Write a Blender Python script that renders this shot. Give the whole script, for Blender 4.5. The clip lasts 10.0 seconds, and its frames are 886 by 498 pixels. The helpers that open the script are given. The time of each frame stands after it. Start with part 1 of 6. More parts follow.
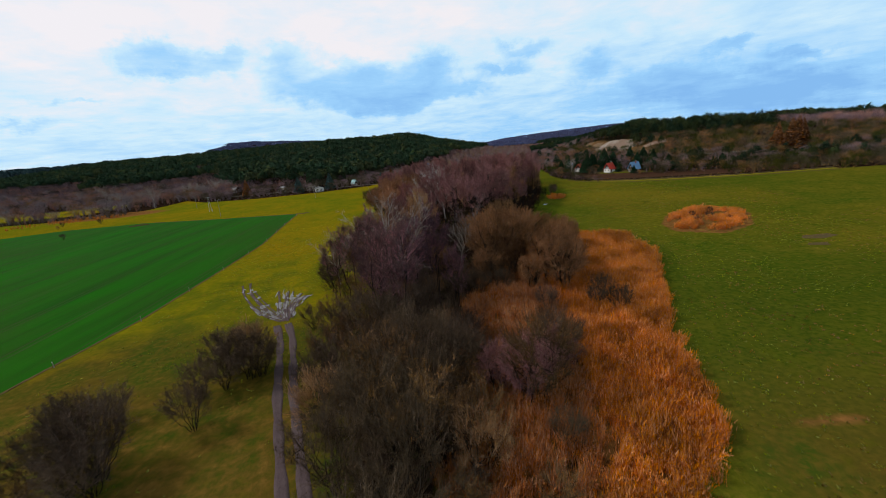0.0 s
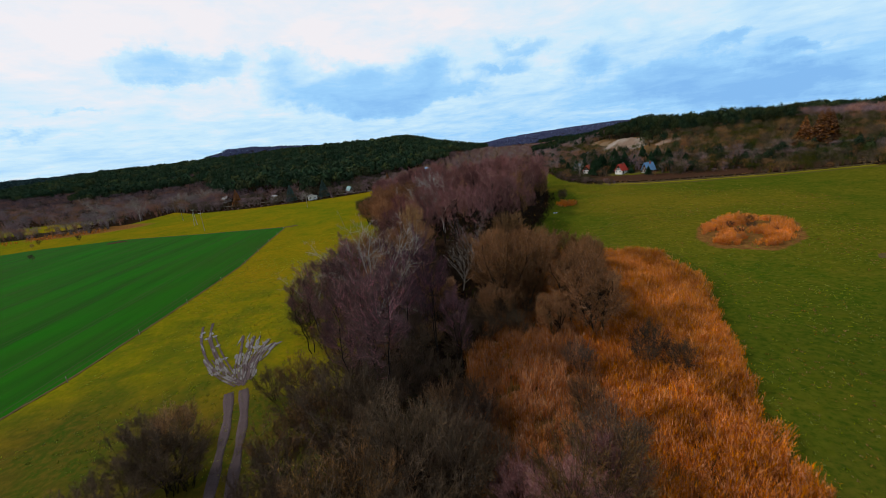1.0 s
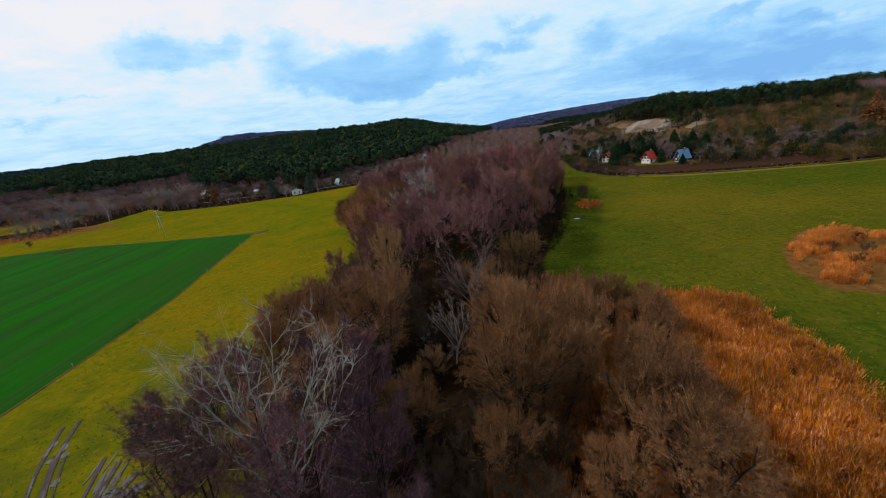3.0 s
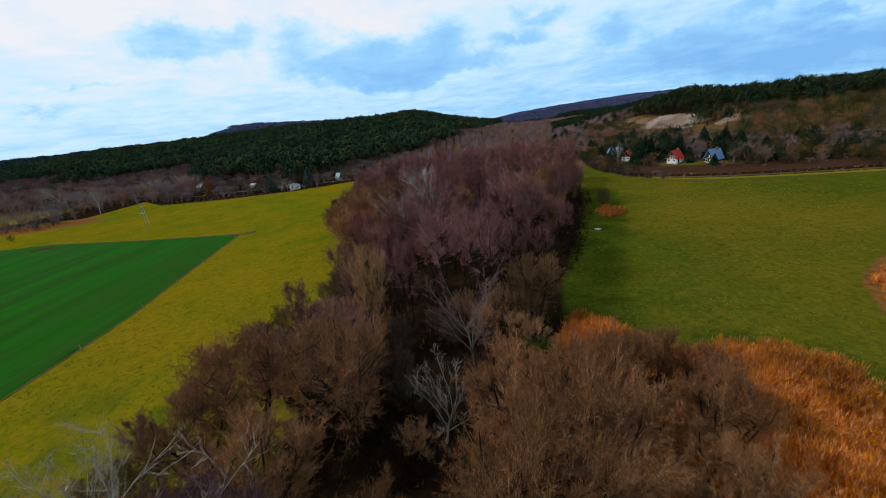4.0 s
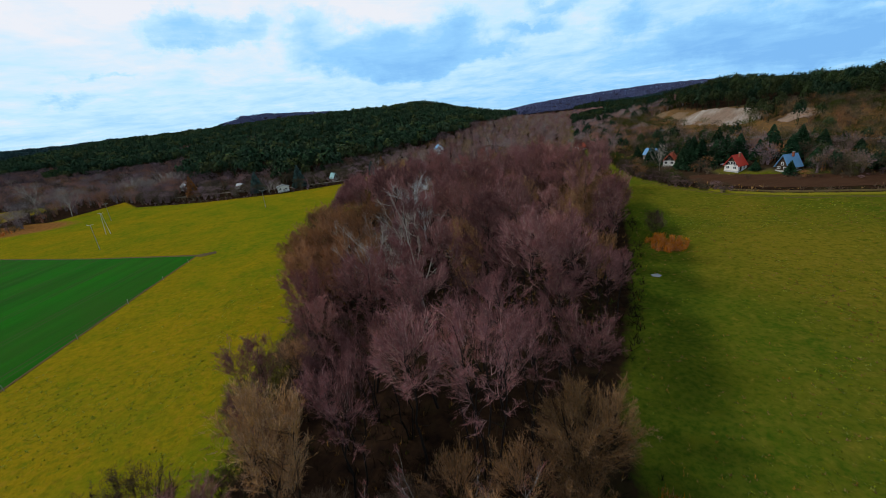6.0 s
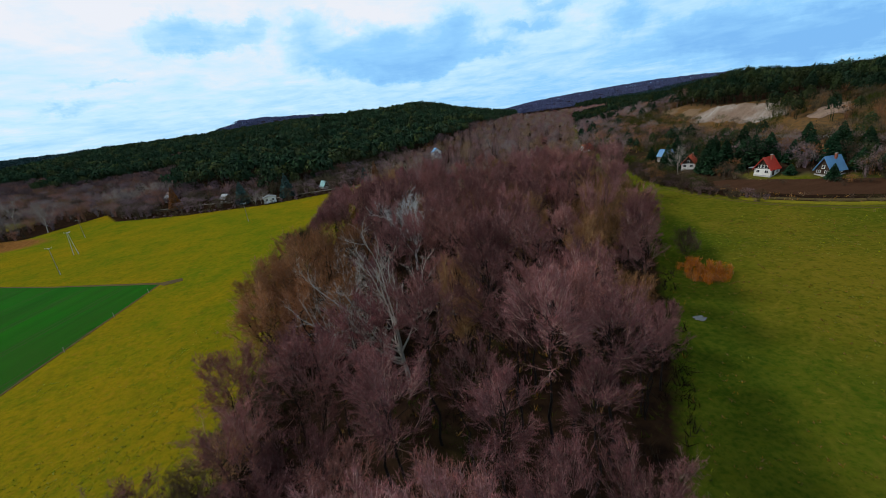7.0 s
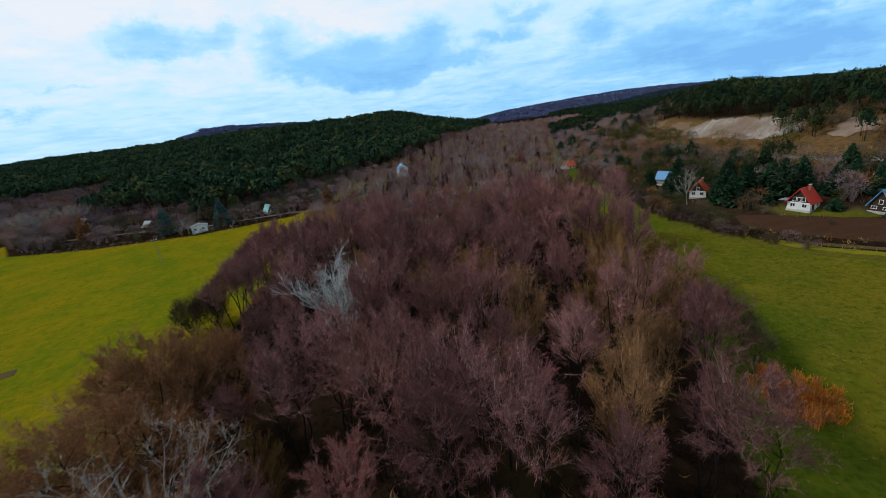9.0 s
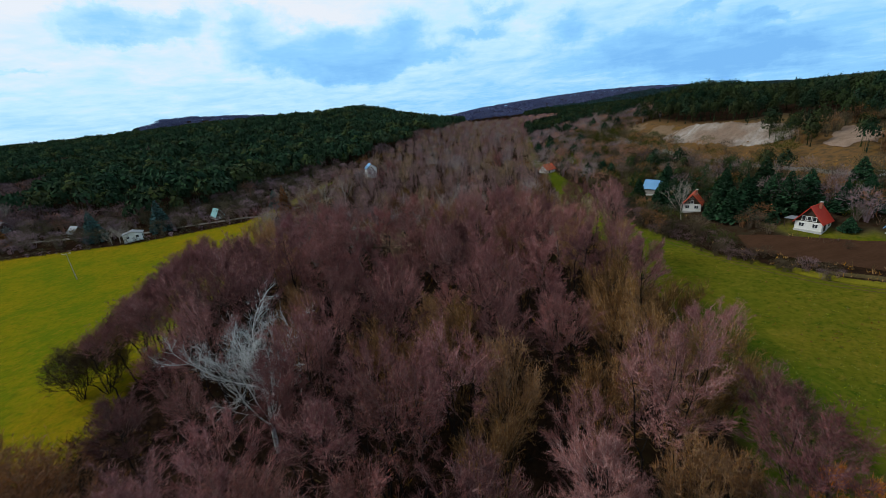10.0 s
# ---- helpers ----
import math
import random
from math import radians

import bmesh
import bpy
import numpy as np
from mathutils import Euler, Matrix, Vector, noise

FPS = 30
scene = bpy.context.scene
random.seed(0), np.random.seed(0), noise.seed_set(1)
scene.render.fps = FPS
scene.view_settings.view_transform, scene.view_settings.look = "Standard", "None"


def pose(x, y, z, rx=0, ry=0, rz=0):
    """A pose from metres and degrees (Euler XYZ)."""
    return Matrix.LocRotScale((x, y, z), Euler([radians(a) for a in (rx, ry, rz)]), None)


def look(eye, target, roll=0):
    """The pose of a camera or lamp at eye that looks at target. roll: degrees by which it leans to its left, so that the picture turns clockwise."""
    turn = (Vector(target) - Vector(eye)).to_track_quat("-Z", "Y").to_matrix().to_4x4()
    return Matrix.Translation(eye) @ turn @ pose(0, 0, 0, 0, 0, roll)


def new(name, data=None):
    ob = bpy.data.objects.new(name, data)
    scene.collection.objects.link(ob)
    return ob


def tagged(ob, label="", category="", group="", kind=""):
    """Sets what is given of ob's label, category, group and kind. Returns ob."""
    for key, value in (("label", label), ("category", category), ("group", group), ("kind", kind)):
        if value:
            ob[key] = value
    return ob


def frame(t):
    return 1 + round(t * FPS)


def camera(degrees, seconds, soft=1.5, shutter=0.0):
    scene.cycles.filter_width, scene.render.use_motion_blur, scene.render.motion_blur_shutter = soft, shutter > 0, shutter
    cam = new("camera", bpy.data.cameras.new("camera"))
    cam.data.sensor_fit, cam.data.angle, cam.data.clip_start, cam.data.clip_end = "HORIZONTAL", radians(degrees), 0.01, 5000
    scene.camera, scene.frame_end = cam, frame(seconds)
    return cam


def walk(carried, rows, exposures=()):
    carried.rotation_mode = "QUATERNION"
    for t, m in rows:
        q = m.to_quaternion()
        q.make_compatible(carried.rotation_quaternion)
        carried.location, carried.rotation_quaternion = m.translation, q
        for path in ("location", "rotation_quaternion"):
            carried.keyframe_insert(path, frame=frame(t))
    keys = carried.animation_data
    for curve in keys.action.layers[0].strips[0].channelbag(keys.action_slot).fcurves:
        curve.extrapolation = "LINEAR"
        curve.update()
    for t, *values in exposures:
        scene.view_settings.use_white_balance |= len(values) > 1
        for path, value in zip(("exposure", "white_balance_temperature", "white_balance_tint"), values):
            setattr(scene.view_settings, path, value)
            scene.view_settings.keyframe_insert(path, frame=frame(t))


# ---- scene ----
cam = camera(96.2, 10.0, soft=0.5, shutter=0.2)
PATH = [
    (0, (-0.634, -0.317, 34.217), (-0.669, 1.62, 33.722), -4.7),
    (0.5, (-0.112, 9.111, 34.867), (-0.154, 11.05, 34.379), -5.4),
    (1, (0.449, 17.946, 35.767), (0.404, 19.884, 35.277), -6.0),
    (1.5, (1.154, 26.217, 36.6), (1.105, 28.152, 36.096), -6.6),
    (2, (1.881, 34.355, 37.218), (1.833, 36.285, 36.695), -7.1),
    (3.5, (5.619, 59.226, 38.099), (5.52, 61.136, 37.514), -6.7),
    (4, (6.447, 67.559, 38.36), (6.327, 69.464, 37.762), -6.3),
    (4.5, (7.09, 75.99, 38.661), (6.953, 77.889, 38.048), -5.8),
    (5, (7.716, 84.559, 38.943), (7.562, 86.454, 38.322), -5.6),
    (5.5, (8.234, 92.828, 39.416), (8.065, 94.719, 38.788), -5.7),
    (7, (10.017, 117.982, 40.957), (9.828, 119.87, 40.326), -7.3),
    (7.5, (10.555, 126.263, 41.435), (10.367, 128.155, 40.813), -7.8),
    (8, (11.309, 134.338, 41.872), (11.129, 136.236, 41.269), -8.1),
    (8.5, (12.498, 142.902, 42.447), (12.365, 144.805, 41.844), -7.7),
    (9, (13.705, 151.834, 42.93), (13.637, 153.737, 42.319), -7.1),
    (9.5, (14.906, 160.655, 43.307), (14.902, 162.556, 42.684), -6.4),
    (10, (15.914, 169.058, 43.611), (15.97, 170.952, 42.97), -5.8),
]
walk(cam, [(t, look(eye, target, roll)) for t, eye, target, roll in PATH], [(0, 0, 6500, 9), (2, 0, 6420, 8), (4, 0, 6220, 6), (7.5, 0, 6080, 4), (10, 0, 5950, 2)])

# ---------------------------------------------------------------- world and sun
SUN_AZ, SUN_EL = radians(-76), radians(45)


class Nodes:
    """Short hand for building a node tree."""

    def __init__(self, tree):
        self.tree = tree
        tree.nodes.clear()

    def add(self, kind, _out=0, **inputs):
        n = self.tree.nodes.new(kind)
        for key, value in inputs.items():
            self.put(n, key, value)
        return n

    def put(self, n, key, value):
        slot = n.inputs[int(key[1:])] if key[0] == "i" and key[1:].isdigit() else n.inputs[key.replace("_", " ")]
        if isinstance(value, bpy.types.NodeSocket):
            self.tree.links.new(value, slot)
        else:
            slot.default_value = value

    def math(self, op, a, b=0.0, c=0.0, clamp=False):
        n = self.tree.nodes.new("ShaderNodeMath")
        n.operation, n.use_clamp = op, clamp
        for i, v in enumerate((a, b, c)):
            self.put(n, f"i{i}", v)
        return n.outputs[0]

    def mix(self, fac, a, b, blend="MIX"):
        n = self.tree.nodes.new("ShaderNodeMix")
        n.data_type, n.blend_type, n.clamp_factor = "RGBA", blend, True
        for i, v in ((0, fac), (6, a), (7, b)):
            if isinstance(v, tuple) and len(v) == 3:
                v = (*v, 1)
            self.put(n, f"i{i}", v)
        return n.outputs[2]

    def ramp(self, fac, *stops):
        n = self.tree.nodes.new("ShaderNodeValToRGB")
        e = n.color_ramp.elements
        while len(e) < len(stops):
            e.new(0.5)
        for k, (p, c) in zip(e, stops):
            k.position = p
            k.color = (c, c, c, 1) if isinstance(c, (int, float)) else (*c, 1)
        self.put(n, "i0", fac)
        return n.outputs[0]

    def noise(self, vec, scale, detail=4.0, rough=0.55, warp=0.0):
        n = self.tree.nodes.new("ShaderNodeTexNoise")
        if vec is not None:
            self.put(n, "Vector", vec)
        for key, v in (("Scale", scale), ("Detail", detail), ("Roughness", rough), ("Distortion", warp)):
            self.put(n, key, v)
        return n.outputs[0]

    def scaled(self, vec, s):
        n = self.tree.nodes.new("ShaderNodeVectorMath")
        n.operation = "MULTIPLY"
        self.put(n, "i0", vec)
        self.put(n, "i1", s)
        return n.outputs[0]


# soft cloud banks: azimuth, elevation, half width, half height (degrees), weight
CLOUD_BANKS = [
    (-32.9, 12.3, 3.3, 1.3, 0.9), (-30.3, 10.9, 4.1, 1.0, 0.8), (-25.9, 12.1, 2.1, 1.0, 0.6), (-18.6, 11.9, 2.9, 1.7, 0.75), (-15.7, 8.8, 5.7, 1.7, 0.8), (-9.9, 9.3, 5.1, 1.9, 0.85),
    (-8.1, 6.7, 4.5, 1.3, 0.75), (-1.2, 9.3, 2.7, 2.6, 0.85), (-4.7, 6.7, 3.7, 1.5, 0.5), (11.7, 11.3, 3.0, 1.0, 0.5), (8.8, 9.4, 2.9, 0.7, 0.5), (4.0, 7.1, 4.3, 0.9, 0.35),
    (28.7, 5.1, 5.6, 2.3, 0.55), (38.0, 3.1, 6.7, 1.8, 0.8), (33.9, 8.0, 2.8, 0.7, 0.5), (-40.7, 7.5, 2.8, 0.4, 0.3), (-44.4, 5.5, 2.2, 0.5, 0.3), (18.6, 8.3, 3.7, 1.6, 0.35),
    (40.8, 6.5, 2.2, 0.6, 0.5),
]


def build_world():
    world = bpy.data.worlds.new("overcast_sky")
    scene.world = world
    world.use_nodes = True
    n = Nodes(world.node_tree)
    co = n.add("ShaderNodeTexCoord").outputs["Generated"]
    sep = n.add("ShaderNodeSeparateXYZ", Vector=co)
    x, y, z = sep.outputs
    warp = n.noise(co, 6.0, 7.0, 0.62)
    warp2 = n.noise(n.scaled(co, (1, 1, 1.6)), 11.0, 7.0, 0.62)
    az = n.math("MULTIPLY", n.math("ARCTAN2", x, y), 57.2958)
    el = n.math("MULTIPLY", n.math("ARCSINE", z), 57.2958)
    az = n.math("ADD", az, n.math("MULTIPLY", n.math("SUBTRACT", warp, 0.5), 9.0))
    el = n.math("ADD", el, n.math("MULTIPLY", n.math("SUBTRACT", warp2, 0.5), 6.0))
    total = 0.0
    for ca, ce, wa, we, k in CLOUD_BANKS:
        da = n.math("DIVIDE", n.math("SUBTRACT", az, ca), wa)
        de = n.math("DIVIDE", n.math("SUBTRACT", el, ce), we)
        r2 = n.math("ADD", n.math("MULTIPLY", da, da), n.math("MULTIPLY", de, de))
        total = n.math("ADD", total, n.math("MULTIPLY", n.math("EXPONENT", n.math("MULTIPLY", r2, -1.0)), k))
    puff = n.noise(co, 16.0, 7.0, 0.65, 0.3)
    total = n.math("ADD", total, n.math("MULTIPLY", n.math("SUBTRACT", puff, 0.5), 0.55))
    bank = n.ramp(total, (0.08, 0.0), (0.36, 0.62), (0.9, 1.0))
    # layered streaks of a high veil, seen in perspective
    up = n.math("ADD", n.math("MAXIMUM", z, 0.0), 0.13)
    flat = n.add("ShaderNodeCombineXYZ", X=n.math("DIVIDE", x, up), Y=n.math("DIVIDE", y, up), Z=0.3).outputs[0]
    veil = n.noise(flat, 1.6, 8.0, 0.6, 0.4)
    fine = n.noise(flat, 4.5, 6.0, 0.6, 0.3)
    thin = n.math("ADD", n.math("MULTIPLY", n.math("SUBTRACT", veil, 0.52), 0.75), n.math("MULTIPLY", n.math("SUBTRACT", fine, 0.5), 0.4))
    blue = n.math("ADD", n.math("MULTIPLY", bank, 0.48), thin)
    low = n.ramp(z, (0.0, 0.40), (0.06, 0.36), (0.14, 0.16), (0.24, 0.0))
    side = n.ramp(n.math("ADD", n.math("MULTIPLY", x, 0.5), 0.5), (0.14, -0.04), (0.4, 0.06), (0.62, 0.20), (0.85, 0.30))
    blue = n.math("ADD", blue, n.math("ADD", low, side), clamp=True)
    colour = n.ramp(blue, (0.0, (0.90, 0.865, 0.905)), (0.30, (0.60, 0.82, 0.98)), (0.62, (0.34, 0.64, 0.98)), (1.0, (0.23, 0.49, 0.88)))
    # overhead, out of view, the sky is dimmed to weaken its fill light
    zenith = n.ramp(z, (0.0, 1.0), (0.36, 1.0), (0.75, 0.62), (1.0, 0.55))
    colour = n.mix(1.0, colour, zenith, "MULTIPLY")
    sky = n.tree.nodes.new("ShaderNodeTexSky")
    sky.sky_type, sky.sun_disc = "NISHITA", False
    sky.sun_elevation, sky.sun_rotation = SUN_EL, SUN_AZ
    clear = n.add("ShaderNodeBackground", Color=sky.outputs[0], Strength=0.05)
    cloud = n.add("ShaderNodeBackground", Color=colour, Strength=1.05)
    both = n.add("ShaderNodeMixShader", i0=0.93, i1=clear.outputs[0], i2=cloud.outputs[0])
    n.add("ShaderNodeOutputWorld", Surface=both.outputs[0])


build_world()
sun = new("sun", bpy.data.lights.new("sun", "SUN"))
sun.data.energy, sun.data.angle, sun.data.color = 2.7, radians(12), (1.0, 0.95, 0.88)
far_off = Vector((math.sin(SUN_AZ) * math.cos(SUN_EL), math.cos(SUN_AZ) * math.cos(SUN_EL), math.sin(SUN_EL))) * 300
sun.matrix_world = look(far_off, (0, 0, 0))

# ---------------------------------------------------------------- materials


def material(name, build):
    m = bpy.data.materials.new(name)
    m.use_nodes = True
    n = Nodes(m.node_tree)
    bsdf = n.add("ShaderNodeBsdfPrincipled")
    n.add("ShaderNodeOutputMaterial", Surface=bsdf.outputs[0])
    build(n, bsdf)
    return m


def surface(name, c1, c2, rough=0.8, scale=3.0, metal=0.0, bump=0.3, spread=0.25, depth=0.02):
    """Two-tone surface with coarse stains, fine grain and a little shift from thing to thing."""
    def build(n, b):
        co = n.add("ShaderNodeTexCoord").outputs["Object"]
        grain = n.noise(co, scale * 6, 5, 0.65)
        stain = n.noise(co, scale * 0.6, 4, 0.6, 0.5)
        col = n.mix(n.ramp(stain, (0.3, 0.0), (0.7, 1.0)), c1, c2)
        col = n.mix(n.math("MULTIPLY", n.ramp(grain, (0.35, 0.0), (0.75, 1.0)), 0.35), col, tuple(v * 0.55 for v in c1))
        rnd = n.add("ShaderNodeObjectInfo").outputs["Random"]
        hsv = n.add("ShaderNodeHueSaturation", Color=col, Value=n.math("ADD", 1 - spread / 2, n.math("MULTIPLY", rnd, spread)))
        n.put(b, "Base_Color", hsv.outputs[0])
        n.put(b, "Roughness", rough)
        n.put(b, "Metallic", metal)
        n.put(b, "Specular_IOR_Level", 0.25 if rough < 0.7 else 0.04)
        n.put(b, "Normal", n.add("ShaderNodeBump", Height=grain, Strength=bump, Distance=depth).outputs[0])
    return material(name, build)


def twigs(name, c1, c2, c3, rough=0.75, lo=0.72, hi=1.22, flick=0.8):
    """Fine branch work: colour shifts from tree to tree and from twig to twig."""
    def build(n, b):
        rnd = n.add("ShaderNodeObjectInfo").outputs["Random"]
        isl = n.add("ShaderNodeNewGeometry").outputs["Random Per Island"]
        pos = n.add("ShaderNodeNewGeometry").outputs["Position"]
        big = n.noise(pos, 0.035, 3, 0.5)
        col = n.mix(rnd, c1, c2)
        col = n.mix(n.ramp(big, (0.38, 0.0), (0.62, 0.8)), col, c3)
        crown = n.noise(pos, 0.16, 2, 0.5)
        tone = n.math("MULTIPLY", n.math("ADD", 0.9 - flick / 2, n.math("MULTIPLY", isl, flick)), n.ramp(crown, (0.34, lo), (0.66, hi)))
        # every tree a little lighter or darker than its neighbours
        tone = n.math("MULTIPLY", tone, n.math("ADD", 0.62, n.math("MULTIPLY", n.math("FRACT", n.math("MULTIPLY", rnd, 13.7)), 0.76)))
        hsv = n.add("ShaderNodeHueSaturation", Color=col, Value=tone,
                    Saturation=n.math("ADD", 0.8, n.math("MULTIPLY", n.math("FRACT", n.math("MULTIPLY", isl, 7.0)), 0.4)))
        n.put(b, "Base_Color", hsv.outputs[0])
        n.put(b, "Roughness", rough)
        n.put(b, "Specular_IOR_Level", 0.0)
    return material(name, build)


def ground_material():
    def build(n, b):
        pos = n.add("ShaderNodeNewGeometry").outputs["Position"]
        zone = n.add("ShaderNodeVertexColor")
        zone.layer_name = "zone"
        sep = n.add("ShaderNodeSeparateColor", Color=zone.outputs[0])
        right, wood, straw = sep.outputs
        broad = n.noise(pos, 0.018, 4, 0.55, 0.3)
        mid = n.noise(pos, 0.11, 5, 0.6, 0.3)
        tuft = n.noise(pos, 0.55, 5, 0.65)
        fine = n.noise(pos, 2.6, 4, 0.7)
        # hay meadow, yellowed by autumn
        lf = n.mix(n.ramp(mid, (0.3, 0.0), (0.66, 1.0)), (0.1590, 0.1253, 0.0039), (0.0824, 0.1022, 0.0039))
        lf = n.mix(n.ramp(broad, (0.45, 0.0), (0.72, 0.75)), lf, (0.2357, 0.1278, 0.0039))
        # pasture, greener and patchy
        rt = n.mix(n.ramp(mid, (0.32, 0.0), (0.68, 1.0)), (0.0227, 0.0486, 0.0025), (0.0710, 0.0678, 0.0051))
        rt = n.mix(n.ramp(broad, (0.40, 0.0), (0.68, 0.85)), rt, (0.1250, 0.0920, 0.0077))
        mottle = n.noise(pos, 0.3, 5, 0.7, 0.6)
        rt = n.mix(n.ramp(mottle, (0.50, 0.0), (0.70, 0.65)), rt, (0.1420, 0.0997, 0.0128))
        lf = n.mix(n.ramp(mottle, (0.55, 0.0), (0.72, 0.45)), lf, (0.0710, 0.0920, 0.0025))
        blade = n.noise(pos, 1.3, 6, 0.8)
        rt = n.mix(n.ramp(blade, (0.46, 0.0), (0.66, 0.75)), rt, (0.1051, 0.0946, 0.0089))
        rt = n.mix(n.ramp(blade, (0.34, 0.7), (0.47, 0.0)), rt, (0.0142, 0.0332, 0.0025))
        lf = n.mix(n.ramp(blade, (0.34, 0.55), (0.47, 0.0)), lf, (0.0596, 0.0664, 0.0013))
        clump = n.noise(pos, 0.75, 4, 0.75, 0.4)
        lf = n.mix(n.ramp(clump, (0.51, 0.0), (0.66, 0.62)), lf, (0.0620, 0.0870, 0.0039))
        lf = n.mix(n.ramp(clump, (0.32, 0.6), (0.46, 0.0)), lf, (0.2000, 0.1175, 0.0100))
        rt = n.mix(n.ramp(clump, (0.54, 0.0), (0.68, 0.7)), rt, (0.0199, 0.0435, 0.0025))
        rt = n.mix(n.ramp(clump, (0.30, 0.6), (0.43, 0.0)), rt, (0.1633, 0.1125, 0.0153))
        rt = n.mix(n.ramp(broad, (0.35, 0.3), (0.65, 0.0)), rt, (0.036, 0.066, 0.005))
        grass = n.mix(right, lf, rt)
        # deep green: lush growth at the wood's edge plus shade put into the colour
        lush_shade = n.tree.nodes.new("ShaderNodeAttribute")
        lush_shade.attribute_name = "lush_shade"
        edge = n.math("ADD", lush_shade.outputs["Fac"], n.math("MULTIPLY", n.math("SUBTRACT", mid, 0.5), 0.6), clamp=True)
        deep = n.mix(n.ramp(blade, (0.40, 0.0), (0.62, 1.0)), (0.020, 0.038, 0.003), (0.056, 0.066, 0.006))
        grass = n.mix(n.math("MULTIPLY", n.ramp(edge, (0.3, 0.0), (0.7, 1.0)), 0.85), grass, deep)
        heath = n.tree.nodes.new("ShaderNodeAttribute")
        heath.attribute_name = "heath"
        dun = n.mix(n.ramp(tuft, (0.35, 0.0), (0.65, 1.0)), (0.046, 0.034, 0.019), (0.098, 0.074, 0.045))
        dun = n.mix(n.ramp(mid, (0.50, 0.0), (0.70, 0.7)), dun, (0.052, 0.050, 0.020))
        grass = n.mix(heath.outputs["Fac"], grass, dun)
        # duller, darker brown-green grass over the near ground round the field track
        dull_grass = n.mix(n.ramp(mid, (0.35, 0.0), (0.65, 1.0)), (0.0710, 0.0460, 0.0077), (0.0312, 0.0511, 0.0051))
        dull_grass = n.mix(n.ramp(blade, (0.45, 0.0), (0.62, 0.8)), dull_grass, (0.1065, 0.0703, 0.0103))
        edge = n.math("ADD", zone.outputs[1], n.math("MULTIPLY", n.math("SUBTRACT", mid, 0.5), 0.7), clamp=True)
        grass = n.mix(n.ramp(edge, (0.35, 0.0), (0.7, 1.0)), grass, dull_grass)
        grass = n.mix(n.ramp(tuft, (0.52, 0.0), (0.72, 0.55)), grass, (0.0611, 0.0639, 0.0039))
        grass = n.mix(n.ramp(fine, (0.50, 0.0), (0.78, 0.5)), grass, (0.0247, 0.0267, 0.0045))
        # leaf litter of the wood floor, blackened to deepen shade between the crowns
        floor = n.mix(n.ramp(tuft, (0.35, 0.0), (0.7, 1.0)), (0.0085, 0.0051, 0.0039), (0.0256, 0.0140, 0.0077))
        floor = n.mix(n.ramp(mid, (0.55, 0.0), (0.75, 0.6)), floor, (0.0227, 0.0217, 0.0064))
        dry = n.mix(n.ramp(tuft, (0.3, 0.0), (0.7, 1.0)), (0.0852, 0.0371, 0.0115), (0.1846, 0.0869, 0.0230))
        edge = n.math("ADD", straw, n.math("MULTIPLY", n.math("SUBTRACT", tuft, 0.5), 0.5), clamp=True)
        col = n.mix(n.ramp(edge, (0.35, 0.0), (0.6, 1.0)), grass, dry)
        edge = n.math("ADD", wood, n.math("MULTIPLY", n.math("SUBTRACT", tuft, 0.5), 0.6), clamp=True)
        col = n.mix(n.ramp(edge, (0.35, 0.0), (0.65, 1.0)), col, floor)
        n.put(b, "Base_Color", col)
        n.put(b, "Roughness", 0.95)
        n.put(b, "Specular_IOR_Level", 0.0)
        h = n.math("ADD", n.math("MULTIPLY", tuft, 0.6), n.math("MULTIPLY", fine, 0.4))
        n.put(b, "Normal", n.add("ShaderNodeBump", Height=h, Strength=0.7, Distance=0.35).outputs[0])
    return material("meadow_ground", build)


def crop_material():
    def build(n, b):
        pos = n.add("ShaderNodeNewGeometry").outputs["Position"]
        sep = n.add("ShaderNodeSeparateXYZ", Vector=pos)
        along = n.math("ADD", n.math("MULTIPLY", sep.outputs[0], 1.0), n.math("MULTIPLY", sep.outputs[1], 0.06))
        stretched = n.scaled(pos, (1.0, 0.06, 1.0))
        streak = n.noise(stretched, 0.22, 4, 0.6)
        rows = n.noise(stretched, 1.6, 3, 0.6)
        broad = n.noise(pos, 0.02, 4, 0.6, 0.4)
        fine = n.noise(pos, 2.2, 4, 0.7)
        col = n.mix(n.ramp(streak, (0.35, 0.0), (0.65, 1.0)), (0.0075, 0.0525, 0.0028), (0.0075, 0.0900, 0.0009))
        col = n.mix(n.ramp(broad, (0.4, 0.0), (0.7, 0.8)), col, (0.0187, 0.0544, 0.0056))
        col = n.mix(n.ramp(rows, (0.5, 0.0), (0.75, 0.35)), col, (0.0281, 0.0618, 0.0094))
        # wheel tracks every 15 m
        lane = n.math("ABSOLUTE", n.math("SUBTRACT", n.math("FRACT", n.math("DIVIDE", along, 15.0)), 0.5))
        lane = n.math("ABSOLUTE", n.math("SUBTRACT", lane, 0.055))
        lane = n.math("LESS_THAN", lane, 0.011)
        col = n.mix(n.math("MULTIPLY", lane, 0.7), col, (0.0422, 0.0375, 0.0206))
        col = n.mix(n.ramp(fine, (0.5, 0.0), (0.8, 0.4)), col, (0.0112, 0.0422, 0.0075))
        n.put(b, "Base_Color", col)
        n.put(b, "Roughness", 0.9)
        n.put(b, "Specular_IOR_Level", 0.01)
        n.put(b, "Normal", n.add("ShaderNodeBump", Height=fine, Strength=0.5, Distance=0.15).outputs[0])
    return material("winter_wheat", build)


